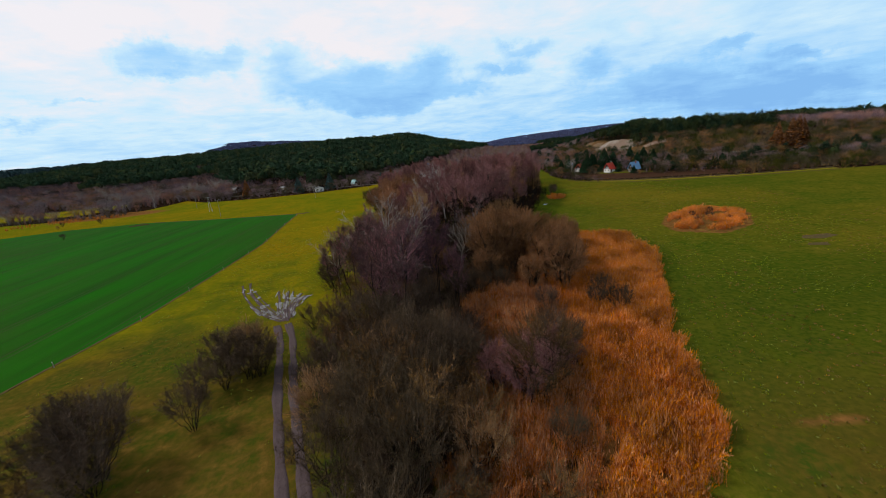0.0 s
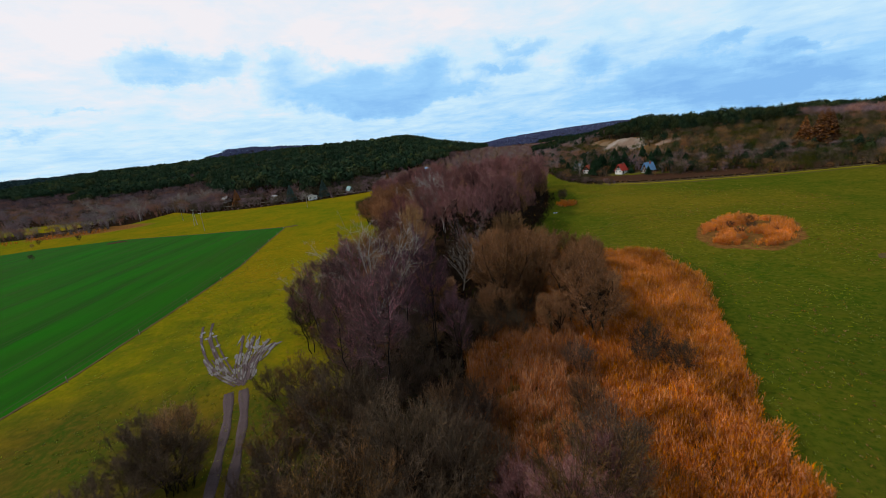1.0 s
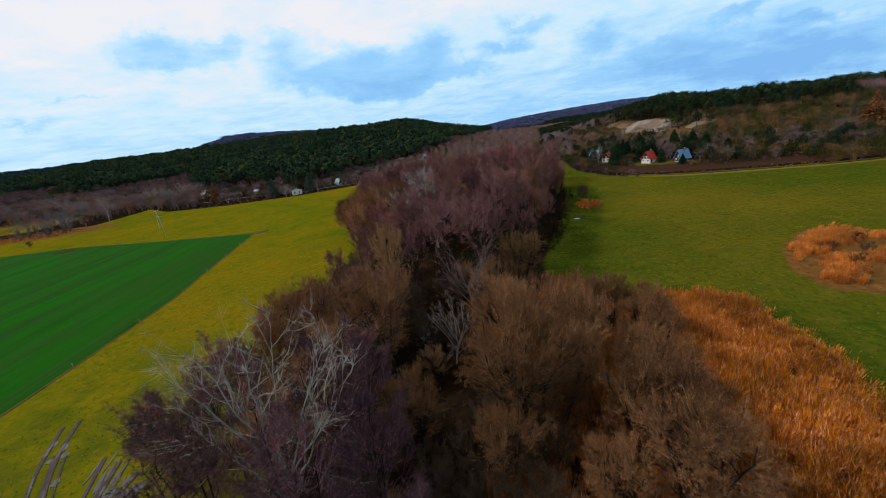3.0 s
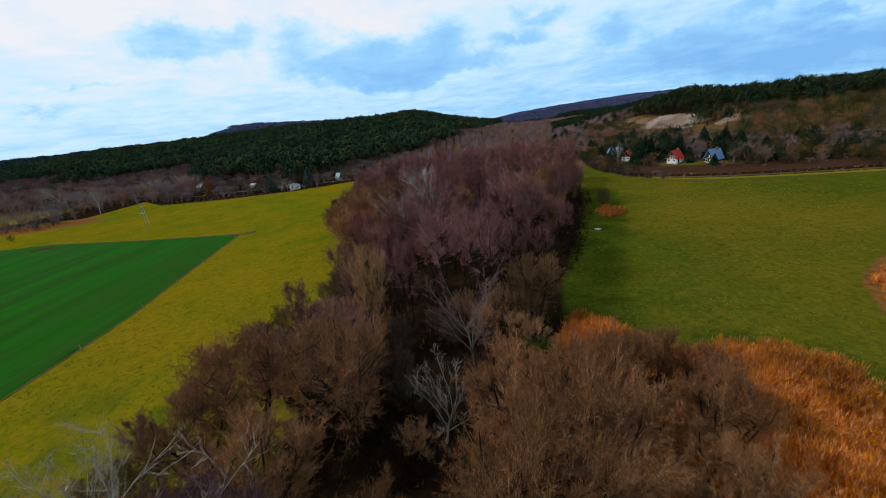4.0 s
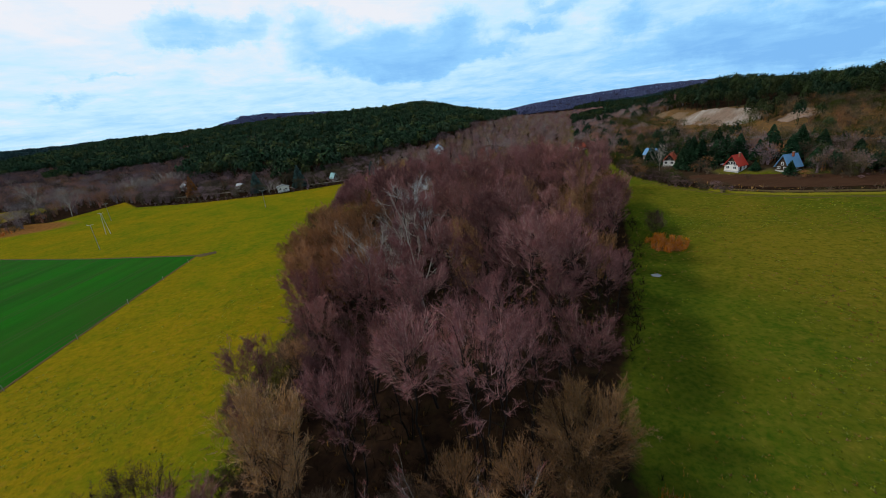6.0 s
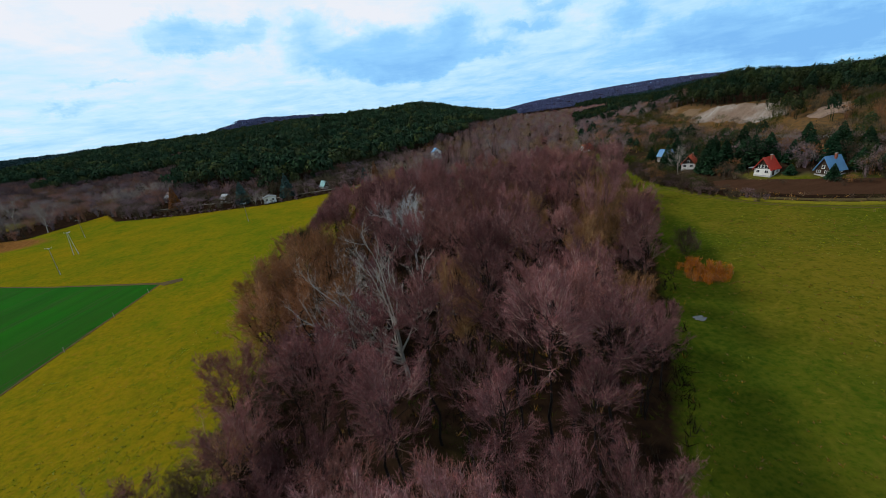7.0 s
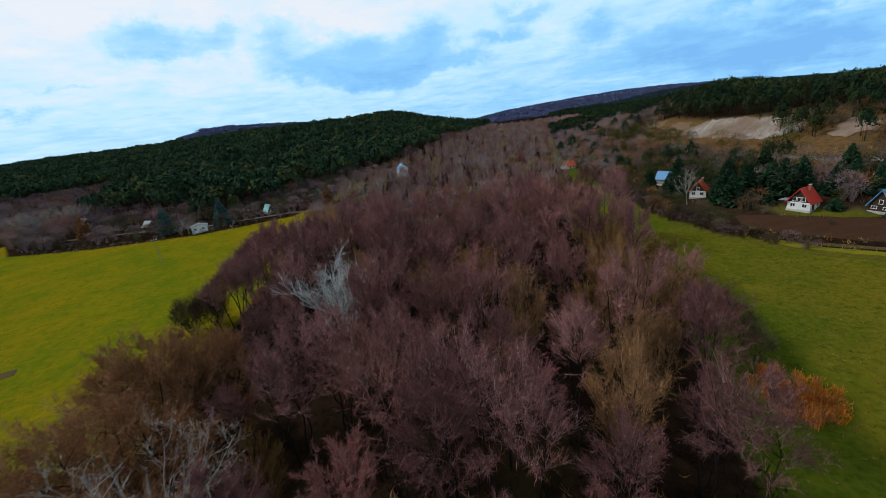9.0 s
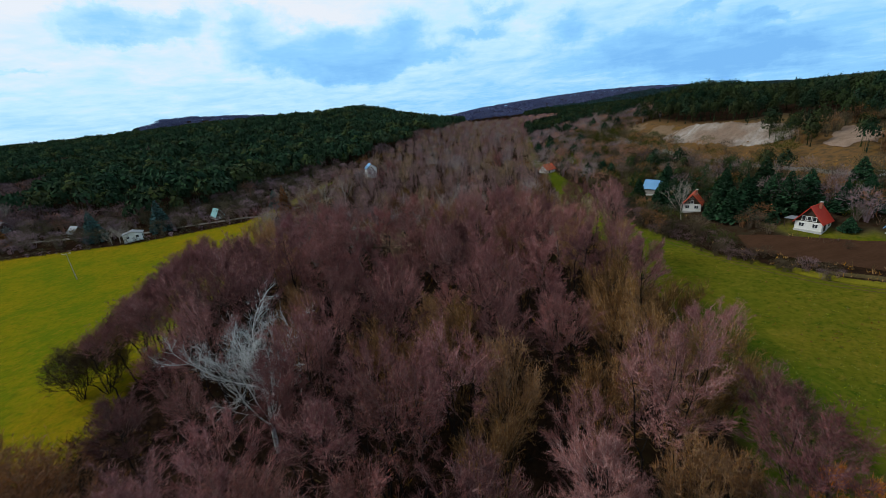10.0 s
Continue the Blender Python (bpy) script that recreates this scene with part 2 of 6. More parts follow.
def soil_material(name, c1, c2, c3, stretch=(1, 1, 1)):
    def build(n, b):
        pos = n.scaled(n.add("ShaderNodeNewGeometry").outputs["Position"], stretch)
        a, f = n.noise(pos, 0.5, 5, 0.65), n.noise(pos, 4.0, 4, 0.7)
        col = n.mix(n.ramp(a, (0.3, 0.0), (0.7, 1.0)), c1, c2)
        col = n.mix(n.ramp(f, (0.45, 0.0), (0.75, 0.7)), col, c3)
        n.put(b, "Base_Color", col)
        n.put(b, "Roughness", 0.92)
        n.put(b, "Specular_IOR_Level", 0.01)
        n.put(b, "Normal", n.add("ShaderNodeBump", Height=f, Strength=0.8, Distance=0.12).outputs[0])
    return material(name, build)


def sand_material():
    def build(n, b):
        pos = n.add("ShaderNodeNewGeometry").outputs["Position"]
        flat = n.scaled(pos, (1, 1, 0.3))
        big, mid, f = n.noise(pos, 0.07, 4, 0.6, 0.6), n.noise(flat, 0.5, 5, 0.65, 0.5), n.noise(flat, 2.6, 4, 0.7)
        col = n.mix(n.ramp(big, (0.36, 0.0), (0.6, 1.0)), (0.300, 0.270, 0.245), (0.175, 0.120, 0.088))
        col = n.mix(n.ramp(mid, (0.42, 0.0), (0.68, 0.9)), col, (0.150, 0.112, 0.084))
        col = n.mix(n.ramp(f, (0.5, 0.0), (0.75, 0.7)), col, (0.060, 0.043, 0.030))
        n.put(b, "Base_Color", col)
        n.put(b, "Roughness", 0.95)
        n.put(b, "Specular_IOR_Level", 0.1)
        n.put(b, "Normal", n.add("ShaderNodeBump", Height=mid, Strength=1.0, Distance=0.8).outputs[0])
    return material("sandy_cliff", build)


def water_material():
    def build(n, b):
        pos = n.add("ShaderNodeNewGeometry").outputs["Position"]
        n.put(b, "Base_Color", (0.075, 0.066, 0.058, 1))
        n.put(b, "Roughness", 0.06)
        n.put(b, "IOR", 1.333)
        n.put(b, "Specular_IOR_Level", 0.6)
        n.put(b, "Normal", n.add("ShaderNodeBump", Height=n.noise(pos, 2.0, 3), Strength=0.12, Distance=0.05).outputs[0])
    return material("still_water", build)


M = dict(
    ground=ground_material(), crop=crop_material(), water=water_material(),
    mud=soil_material("wet_mud", (0.0694, 0.0492, 0.0509), (0.0914, 0.0683, 0.0696), (0.0441, 0.0312, 0.0309)),
    plough=soil_material("ploughed_soil", (0.0388, 0.0190, 0.0106), (0.0544, 0.0275, 0.0159), (0.0234, 0.0114, 0.0066), (0.2805, 0.8550, 0.8000)),
    gravel=soil_material("gravel_road", (0.1384, 0.1240, 0.1086), (0.1163, 0.0997, 0.0831), (0.0831, 0.0720, 0.0576)),
    sand=sand_material(),
    margin=soil_material("dead_grass_strip", (0.0665, 0.0498, 0.0222), (0.0941, 0.0665, 0.0243), (0.0388, 0.0310, 0.0155)),
    strip=soil_material("grass_strip", (0.1661, 0.1384, 0.0089), (0.1218, 0.1108, 0.0089), (0.0775, 0.0665, 0.0111)),
    outcrop=soil_material("brown_outcrop", (0.1661, 0.1086, 0.0686), (0.1108, 0.0731, 0.0421), (0.0554, 0.0421, 0.0222)),
    earth=soil_material("pinkish_bare_earth", (0.2354, 0.1647, 0.1271), (0.1601, 0.1083, 0.0753), (0.0753, 0.0547, 0.0358)),
    alder_bark=surface("alder_bark", (0.0125, 0.0098, 0.0088), (0.0197, 0.0158, 0.0138), scale=2),
    willow_bark=surface("willow_bark", (0.0175, 0.0127, 0.0084), (0.0263, 0.0197, 0.0119), scale=2),
    grey_bark=surface("grey_bark", (0.1898, 0.1741, 0.1621), (0.1344, 0.1226, 0.1147), scale=1.5, spread=0.1),
    white_bark=surface("white_bark", (0.60, 0.59, 0.57), (0.48, 0.47, 0.45), scale=1.5, spread=0.1),
    white_twig=twigs("white_twigs", (0.5226, 0.4998, 0.4885), (0.4771, 0.4544, 0.4430), (0.4998, 0.4771, 0.4658)),
    pale_bark=surface("pale_bark", (0.3511, 0.3078, 0.2667), (0.2757, 0.2394, 0.2052), scale=1.5, spread=0.1),
    alder_twig=twigs("alder_twigs", (0.2019, 0.0862, 0.0813), (0.2134, 0.1007, 0.0905), (0.1846, 0.0822, 0.0851)),
    pink_twig=twigs("purple_twigs", (0.2268, 0.0854, 0.0836), (0.2016, 0.0854, 0.0903), (0.2117, 0.0963, 0.0798)),
    dark_alder=twigs("dark_alder_twigs", (0.1050, 0.0592, 0.0638), (0.0950, 0.0551, 0.0638), (0.1100, 0.0653, 0.0550)),
    shrub_twig=twigs("shrub_twigs", (0.085, 0.054, 0.036), (0.075, 0.048, 0.036), (0.080, 0.056, 0.030)),
    umber_twig=twigs("umber_twigs", (0.2215, 0.1070, 0.0505), (0.1982, 0.0977, 0.0493), (0.2099, 0.1043, 0.0444)),
    valley_twig=twigs("valley_alder_twigs", (0.255, 0.150, 0.145), (0.260, 0.165, 0.145), (0.235, 0.145, 0.150)),
    valley_tan=twigs("valley_tan_twigs", (0.285, 0.200, 0.125), (0.300, 0.205, 0.135), (0.270, 0.180, 0.115)),
    # brown brush darkened far down, so its colour carries the shade under crowns
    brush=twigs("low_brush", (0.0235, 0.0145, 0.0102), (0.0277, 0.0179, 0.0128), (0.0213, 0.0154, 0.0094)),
    willow_twig=twigs("willow_twigs", (0.3150, 0.1425, 0.0723), (0.2835, 0.1330, 0.0723), (0.2940, 0.1425, 0.0680)),
    tan_twig=twigs("tan_twigs", (0.2989, 0.1575, 0.0803), (0.2553, 0.1406, 0.0822), (0.2677, 0.1575, 0.0675)),
    brown_twig=twigs("brown_twigs", (0.1667, 0.0796, 0.0365), (0.2001, 0.1003, 0.0479), (0.1601, 0.0934, 0.0344)),
    # shoots paler than the fine twigs: lit tips and dim crown depths in colour
    alder_shoot=twigs("alder_shoots", (0.3576, 0.2003, 0.1756), (0.3807, 0.2157, 0.1940), (0.3345, 0.1900, 0.1756)),
    pink_shoot=twigs("reddish_shoots", (0.3226, 0.1751, 0.1521), (0.3024, 0.1696, 0.1616), (0.3125, 0.1860, 0.1473)),
    dark_shoot=twigs("dark_alder_shoots", (0.3721, 0.1490, 0.1670), (0.3225, 0.1255, 0.1571), (0.3472, 0.1412, 0.1474)),
    tan_shoot=twigs("tan_shoots", (0.4686, 0.2851, 0.1231), (0.4260, 0.2535, 0.1283), (0.4828, 0.2788, 0.1077)),
    willow_shoot=twigs("willow_shoots", (0.4200, 0.2185, 0.1275), (0.3885, 0.2042, 0.1232), (0.4305, 0.2280, 0.1190)),
    umber_shoot=twigs("umber_shoots", (0.3731, 0.2048, 0.1016), (0.3381, 0.1862, 0.0955), (0.3848, 0.2094, 0.0955)),
    mauve_shoot=twigs("grey_mauve_shoots", (0.3922, 0.2414, 0.2171), (0.3692, 0.2311, 0.2125), (0.3807, 0.2414, 0.1940)),
    shrub_shoot=twigs("shrub_shoots", (0.105, 0.070, 0.050), (0.095, 0.062, 0.048), (0.110, 0.075, 0.045)),
    pale_twig=twigs("pale_twigs", (0.3926, 0.3245, 0.2811), (0.3389, 0.2757, 0.2373), (0.3569, 0.2920, 0.2591)),
    reed=twigs("dry_reed", (0.5396, 0.1564, 0.0203), (0.4965, 0.1381, 0.0184), (0.5827, 0.1840, 0.0258), lo=.6, hi=1.25),
    reed_plume=twigs("reed_plumes", (0.5760, 0.2054, 0.0368), (0.5726, 0.1802, 0.0331), (0.5760, 0.2263, 0.0441), lo=.6, hi=1.25),
    reed_brown=twigs("brown_reed", (0.4317, 0.1472, 0.0429), (0.3670, 0.1309, 0.0458), (0.5180, 0.1718, 0.0429)),
    reed_pale=twigs("pale_reed_plumes", (0.4260, 0.2025, 0.0920), (0.3550, 0.1631, 0.0767), (0.3976, 0.1687, 0.0716)),
    straw=twigs("dry_grass", (0.2769, 0.1598, 0.0479), (0.3195, 0.1917, 0.0639), (0.2343, 0.1225, 0.0373)),
    tuft=twigs("grass_tufts", (0.1437, 0.2035, 0.0288), (0.2035, 0.2276, 0.0288), (0.2636, 0.2636, 0.0288)),
    pine=twigs("pine_needles", (0.0191, 0.0400, 0.0226), (0.0243, 0.0451, 0.0243), (0.0296, 0.0451, 0.0226), 0.8, 0.6, 1.4, 0.18),
    pine_light=twigs("light_pine_needles", (0.0365, 0.0539, 0.0209), (0.0434, 0.0591, 0.0226), (0.0469, 0.0521, 0.0226), 0.8, 0.6, 1.4, 0.18),
    spruce=twigs("spruce_needles", (0.0204, 0.0486, 0.0250), (0.0281, 0.0567, 0.0281), (0.0256, 0.0473, 0.0219), 0.8, 0.8, 1.15),
    blue_spruce=twigs("blue_spruce_needles", (0.0710, 0.1207, 0.1065), (0.0781, 0.1278, 0.1207), (0.0639, 0.1065, 0.0994), 0.8, 0.8, 1.15),
    larch=twigs("larch_needles", (0.2641, 0.1130, 0.0383), (0.2245, 0.0951, 0.0383), (0.1981, 0.0892, 0.0383)),
    wood_far=twigs("far_bare_woods", (0.2113, 0.1287, 0.1328), (0.2213, 0.1448, 0.1328), (0.1770, 0.1208, 0.1448), 0.8, 0.6, 1.4, 0.14),
    grove_mauve=twigs("mauve_grove_twigs", (0.2867, 0.1952, 0.2074), (0.2562, 0.1830, 0.1952), (0.2806, 0.1830, 0.1708), 0.8, 0.65, 1.35, 0.3),
    grove_grey=twigs("grey_grove_twigs", (0.3117, 0.2507, 0.2507), (0.2710, 0.2168, 0.2236), (0.2846, 0.2303, 0.2033), 0.8, 0.7, 1.3, 0.14),
    # haze over the far ridges is put into this blue base colour
    wood_haze=twigs("hazed_bare_woods", (0.066, 0.076, 0.150), (0.062, 0.074, 0.144), (0.070, 0.074, 0.138), 0.8, 0.9, 1.1, 0.06),
    wood_rust=twigs("rusty_bare_woods", (0.3681, 0.1841, 0.1226), (0.3436, 0.1620, 0.1226), (0.3192, 0.1718, 0.1351), 0.8, 0.6, 1.4, 0.14),
    # needles tinted blue to stand for haze on the far hills
    pine_haze=twigs("hazed_pine_needles", (0.0209, 0.0400, 0.0434), (0.0174, 0.0365, 0.0400), (0.0261, 0.0434, 0.0451), 0.8, 0.7, 1.3, 0.18),
    scrub=twigs("bare_scrub", (0.0799, 0.0588, 0.0396), (0.0863, 0.0627, 0.0422), (0.0704, 0.0588, 0.0332), 0.8, 0.6, 1.4, 0.4),
    green_leaf=twigs("bramble_leaves", (0.0284, 0.1065, 0.0142), (0.0426, 0.1207, 0.0142), (0.0852, 0.1278, 0.0142)),
    ivy=twigs("green_undergrowth", (0.0256, 0.0383, 0.0071), (0.0358, 0.0434, 0.0102), (0.0460, 0.0434, 0.0082)),
    white=surface("white_render", (0.74, 0.73, 0.70), (0.62, 0.60, 0.56), scale=1, spread=0.05),
    dark_wood=surface("dark_boards", (0.035, 0.024, 0.018), (0.06, 0.04, 0.028), scale=3, spread=0.1),
    grey_wood=surface("weathered_wood", (0.26, 0.24, 0.21), (0.18, 0.16, 0.14), scale=3),
    concrete=surface("concrete", (0.42, 0.41, 0.39), (0.33, 0.32, 0.30), scale=1),
    red_roof=surface("red_roof_sheet", (0.50, 0.045, 0.022), (0.42, 0.035, 0.02), 0.55, 1.0, spread=0.05),
    orange_roof=surface("orange_roof_tile", (0.56, 0.085, 0.025), (0.46, 0.06, 0.02), 0.6, 1.0, spread=0.05),
    blue_roof=surface("blue_roof_sheet", (0.1600, 0.3040, 0.4960), (0.1280, 0.2640, 0.4480), 0.7, 1.0, spread=0.05),
    grey_roof=surface("grey_roof_sheet", (0.22, 0.24, 0.26), (0.15, 0.16, 0.18), 0.5, 1.0, spread=0.1),
    teal_roof=surface("teal_roof_sheet", (0.22, 0.42, 0.42), (0.17, 0.34, 0.35), 0.5, 1.0),
    brick=surface("brick_red", (0.30, 0.10, 0.06), (0.24, 0.08, 0.05), scale=4),
    frame=surface("white_window_frame", (0.78, 0.78, 0.76), (0.7, 0.7, 0.68), 0.5, spread=0.03),
    glass=surface("dark_window_glass", (0.02, 0.022, 0.026), (0.03, 0.033, 0.04), 0.08, spread=0.0, bump=0.0),
    car_paint=surface("pale_car_paint", (0.68, 0.70, 0.72), (0.62, 0.64, 0.67), 0.25, spread=0.02, bump=0.0),
    tyre=surface("tyre_rubber", (0.02, 0.02, 0.02), (0.03, 0.03, 0.03)),
    metal=surface("galvanised_metal", (0.45, 0.46, 0.47), (0.36, 0.37, 0.38), 0.4, metal=0.8),
)

# ---------------------------------------------------------------- terrain


def ease(v, a, b):
    k = np.clip((np.asarray(v, float) - a) / (b - a), 0, 1)
    return k * k * (3 - 2 * k)


def polyline_distance(px, py, line):
    """Signed distance to a polyline, positive to the left of its direction."""
    px, py = np.asarray(px, float), np.asarray(py, float)
    best, side = np.full(px.shape, 1e9), np.zeros(px.shape)
    for (ax, ay), (bx, by) in zip(line[:-1], line[1:]):
        dx, dy = bx - ax, by - ay
        k = np.clip(((px - ax) * dx + (py - ay) * dy) / (dx * dx + dy * dy), 0, 1)
        ex, ey = px - ax - k * dx, py - ay - k * dy
        d = np.hypot(ex, ey)
        s = np.sign(dx * (py - ay) - dy * (px - ax))
        near = d < best
        best, side = np.where(near, d, best), np.where(near, s, side)
    return best * np.where(side == 0, 1, side)


RIGHT_EDGE = [(520, 118), (400, 146), (220, 188), (150, 204), (120, 213), (100, 221), (88, 231), (78, 248), (73, 272), (78, 330), (85, 420), (120, 560), (170, 760), (230, 1000)]
LEFT_EDGE = [(150, 1150), (130, 900), (60, 620), (-5, 490), (-45, 420), (-62, 343), (-82, 333.5), (-105, 327.5), (-150, 327), (-205, 334), (-250, 374), (-330, 440), (-460, 490), (-900, 600), (-1600, 700)]
BELT_Y = [-40, 20, 60, 85, 110, 140, 170, 200, 230, 260, 300, 345, 420, 560, 900]
BELT_L = [-12, -12, -16, -17, -19, -22, -27, -33, -38, -40, -44, -54, -44, 0, 110]
BELT_R = [10, 14, 17, 19, 20, 25, 37, 48, 56, 62, 64, 74, 84, 118, 200]
ALDER_L = [-12, -12, -15, -16, -17, -18, -13, -15, -31, -36, -41, -52, -42, 2, 112]
STREAM_Y = [-200, 0, 30, 60, 90, 120, 150, 180, 210, 250, 300, 350, 420, 560, 900]
STREAM_X = [-6, -3, -1, 2, 0, -4, -9, -3, 4, 8, 4, 8, 20, 55, 150]


def bumps(x, y):
    return (np.sin(x * .021 + 1.3) * np.cos(y * .017 + .4) + .6 * np.sin(x * .047 - y * .039) + .35 * np.sin(x * .11 + y * .083 + 2))


def quarry(x, y):
    """How far a place lies in the stretch of bare sandy cliff."""
    return ease(y, 300, 322) * (1 - .55 * ease(y, 344, 376)) * (1 - ease(y, 400, 430)) * ease(x, 110, 120)


def scarp(q, y):
    """The distance from the field's edge, bent so that the quarry face recedes towards its near end."""
    return q - 13 * (1 - ease(y, 308, 352)) * ease(q, 44, 56)


def terrain(x, y):
    x, y = np.asarray(x, float), np.asarray(y, float)
    z = 3.3 + 0.016 * (np.clip(y, -300, 700) - 50) + 0.016 * np.clip(x, -380, 330) + 0.14 * bumps(x, y)
    q = polyline_distance(x, y, RIGHT_EDGE)
    q = -q
    rise = np.interp(q, [-1e4, 0, 3, 12, 22, 38, 46, 54, 62, 72, 120, 200, 260, 600, 3000], [0, 0, .2, 1.3, 3.0, 8.6, 9.3, 10.6, 13.0, 15.5, 20.5, 25, 26, 22, 15])
    steep = np.interp(scarp(q, y), [-1e4, 0, 3, 12, 22, 38, 46, 54, 57, 64, 72, 120, 200, 260, 600, 3000], [0, 0, .2, 1.3, 3.0, 8.6, 9.3, 10.4, 11.4, 17.0, 18.0, 21.0, 25, 26, 22, 15])
    pit = quarry(x, y)
    rise = rise * (1 - pit) + steep * pit
    rise = rise * (1 - .22 * ease(x, 222, 305)) * (1 - .8 * ease(y, 400, 720))
    z = z + rise + ease(q, 60, 160) * 1.6 * bumps(x * 1.4, y * 1.4)
    z = z - 5.5 * ease(x, 192, 232) * ease(y, 320, 345) * (1 - ease(y, 425, 465)) * ease(q, 85, 125)
    z = z - 6 * np.exp(-((x - 285) / 55) ** 2 - ((y - 400) / 60) ** 2)
    z = z + 5 * np.exp(-((x - 222) / 52) ** 2 - ((y - 450) / 110) ** 2)
    p = polyline_distance(x, y, LEFT_EDGE)
    p = -p
    rise = np.interp(p, [-1e4, 0, 6, 25, 80, 200, 380, 560, 800, 2500], [0, 0, .8, 2.0, 8.0, 22, 39, 50, 54, 30])
    az, r = np.degrees(np.arctan2(x, np.maximum(y, 1))), np.hypot(x, y)
    rise = rise * (1 - ease(az, -4, 1) * ease(r, 800, 1000))
    z = z + rise + ease(p, 60, 200) * 2.0 * bumps(x * .8, y * .8)
    z = z + 4 * np.exp(-((x + 62) / 45) ** 2 - ((y - 850) / 110) ** 2) + 16 * np.exp(-((x + 85) / 150) ** 2 - ((y - 860) / 190) ** 2)
    # distant ridges
    back = np.where(y > 0, 1.0, 0.0)
    top2 = np.interp(az, [-37, -31, -27, -24, -20, -14, -8, -2], [0, 54, 92, 93, 86, 71, 45, 0])
    z = np.where(r > 1000, np.maximum(z, 14 + top2 * ease(r, 1000, 1900) * back), z)
    top3 = np.interp(az, [-4, 2, 5, 8.5, 13, 18, 22, 26, 30, 35, 42, 60], [0, 0, 9, 29, 42, 52, 57, 55, 44, 26, 6, 0])
    z = np.where(r > 1250, np.maximum(z, 14 + top3 * ease(r, 1250, 2500) * back), z)
    # stream channel
    c = np.abs(x - np.interp(y, STREAM_Y, STREAM_X))
    z = z - 1.6 * (1 - ease(c, 1.2, 5.0)) * np.where(y < 600, 1, 0)
    return z


def ground_at(x, y):
    return float(terrain(x, y))


def set_mesh(name, verts, faces, mats, index=None):
    """A mesh from arrays; faces all have the same number of corners."""
    verts, faces = np.asarray(verts, np.float32), np.asarray(faces, np.int32)
    me = bpy.data.meshes.new(name)
    n, k = faces.shape
    me.vertices.add(len(verts))
    me.vertices.foreach_set("co", verts.ravel())
    me.loops.add(n * k)
    me.loops.foreach_set("vertex_index", faces.ravel())
    me.polygons.add(n)
    me.polygons.foreach_set("loop_start", np.arange(0, n * k, k, dtype=np.int32))
    for m in mats:
        me.materials.append(m)
    if index is not None:
        me.polygons.foreach_set("material_index", np.asarray(index, np.int32))
    me.update(calc_edges=True)
    return me


def smooth(me):
    me.polygons.foreach_set("use_smooth", np.ones(len(me.polygons), bool))
    return me


def grown(a, b, step, far, rate=1.16):
    out = list(np.arange(a, b + step / 2, step))
    d = step
    while out[-1] < far:
        d *= rate
        out.append(out[-1] + d)
    d = step
    while out[0] > -far:
        d *= rate
        out.insert(0, out[0] - d)
    return np.array(out)


def in_polygon(x, y, poly):
    inside = np.zeros(np.shape(x), bool)
    for (ax, ay), (bx, by) in zip(poly, poly[1:] + poly[:1]):
        cross = ((ay > y) != (by > y)) & (x < (bx - ax) * (y - ay) / (by - ay + 1e-12) + ax)
        inside ^= cross
    return inside


def edge_distance(x, y, poly):
    d = np.abs(polyline_distance(x, y, poly + poly[:1]))
    return np.where(in_polygon(x, y, poly), d, -d)


REED_BED = [(42, 117), (50, 111), (49, 94), (40, 72), (32, 55), (28, 41), (25, 33), (14, 22), (0, 18), (-4, 30), (1, 44), (0, 60), (2, 78), (12, 92), (20, 104), (18, 121), (24, 128), (34, 115)]
ISLAND = [(66, 122), (65, 113), (75, 106), (87, 112), (97, 127), (93, 143), (84, 141), (74, 134)]
CROP = [(-84, 219), (-72.5, 148), (-70, 81), (-73, 57), (-76, 10), (-80, -90), (-440, -90), (-440, 205), (-345, 222), (-269, 233), (-234, 243), (-190, 241), (-128, 227)]


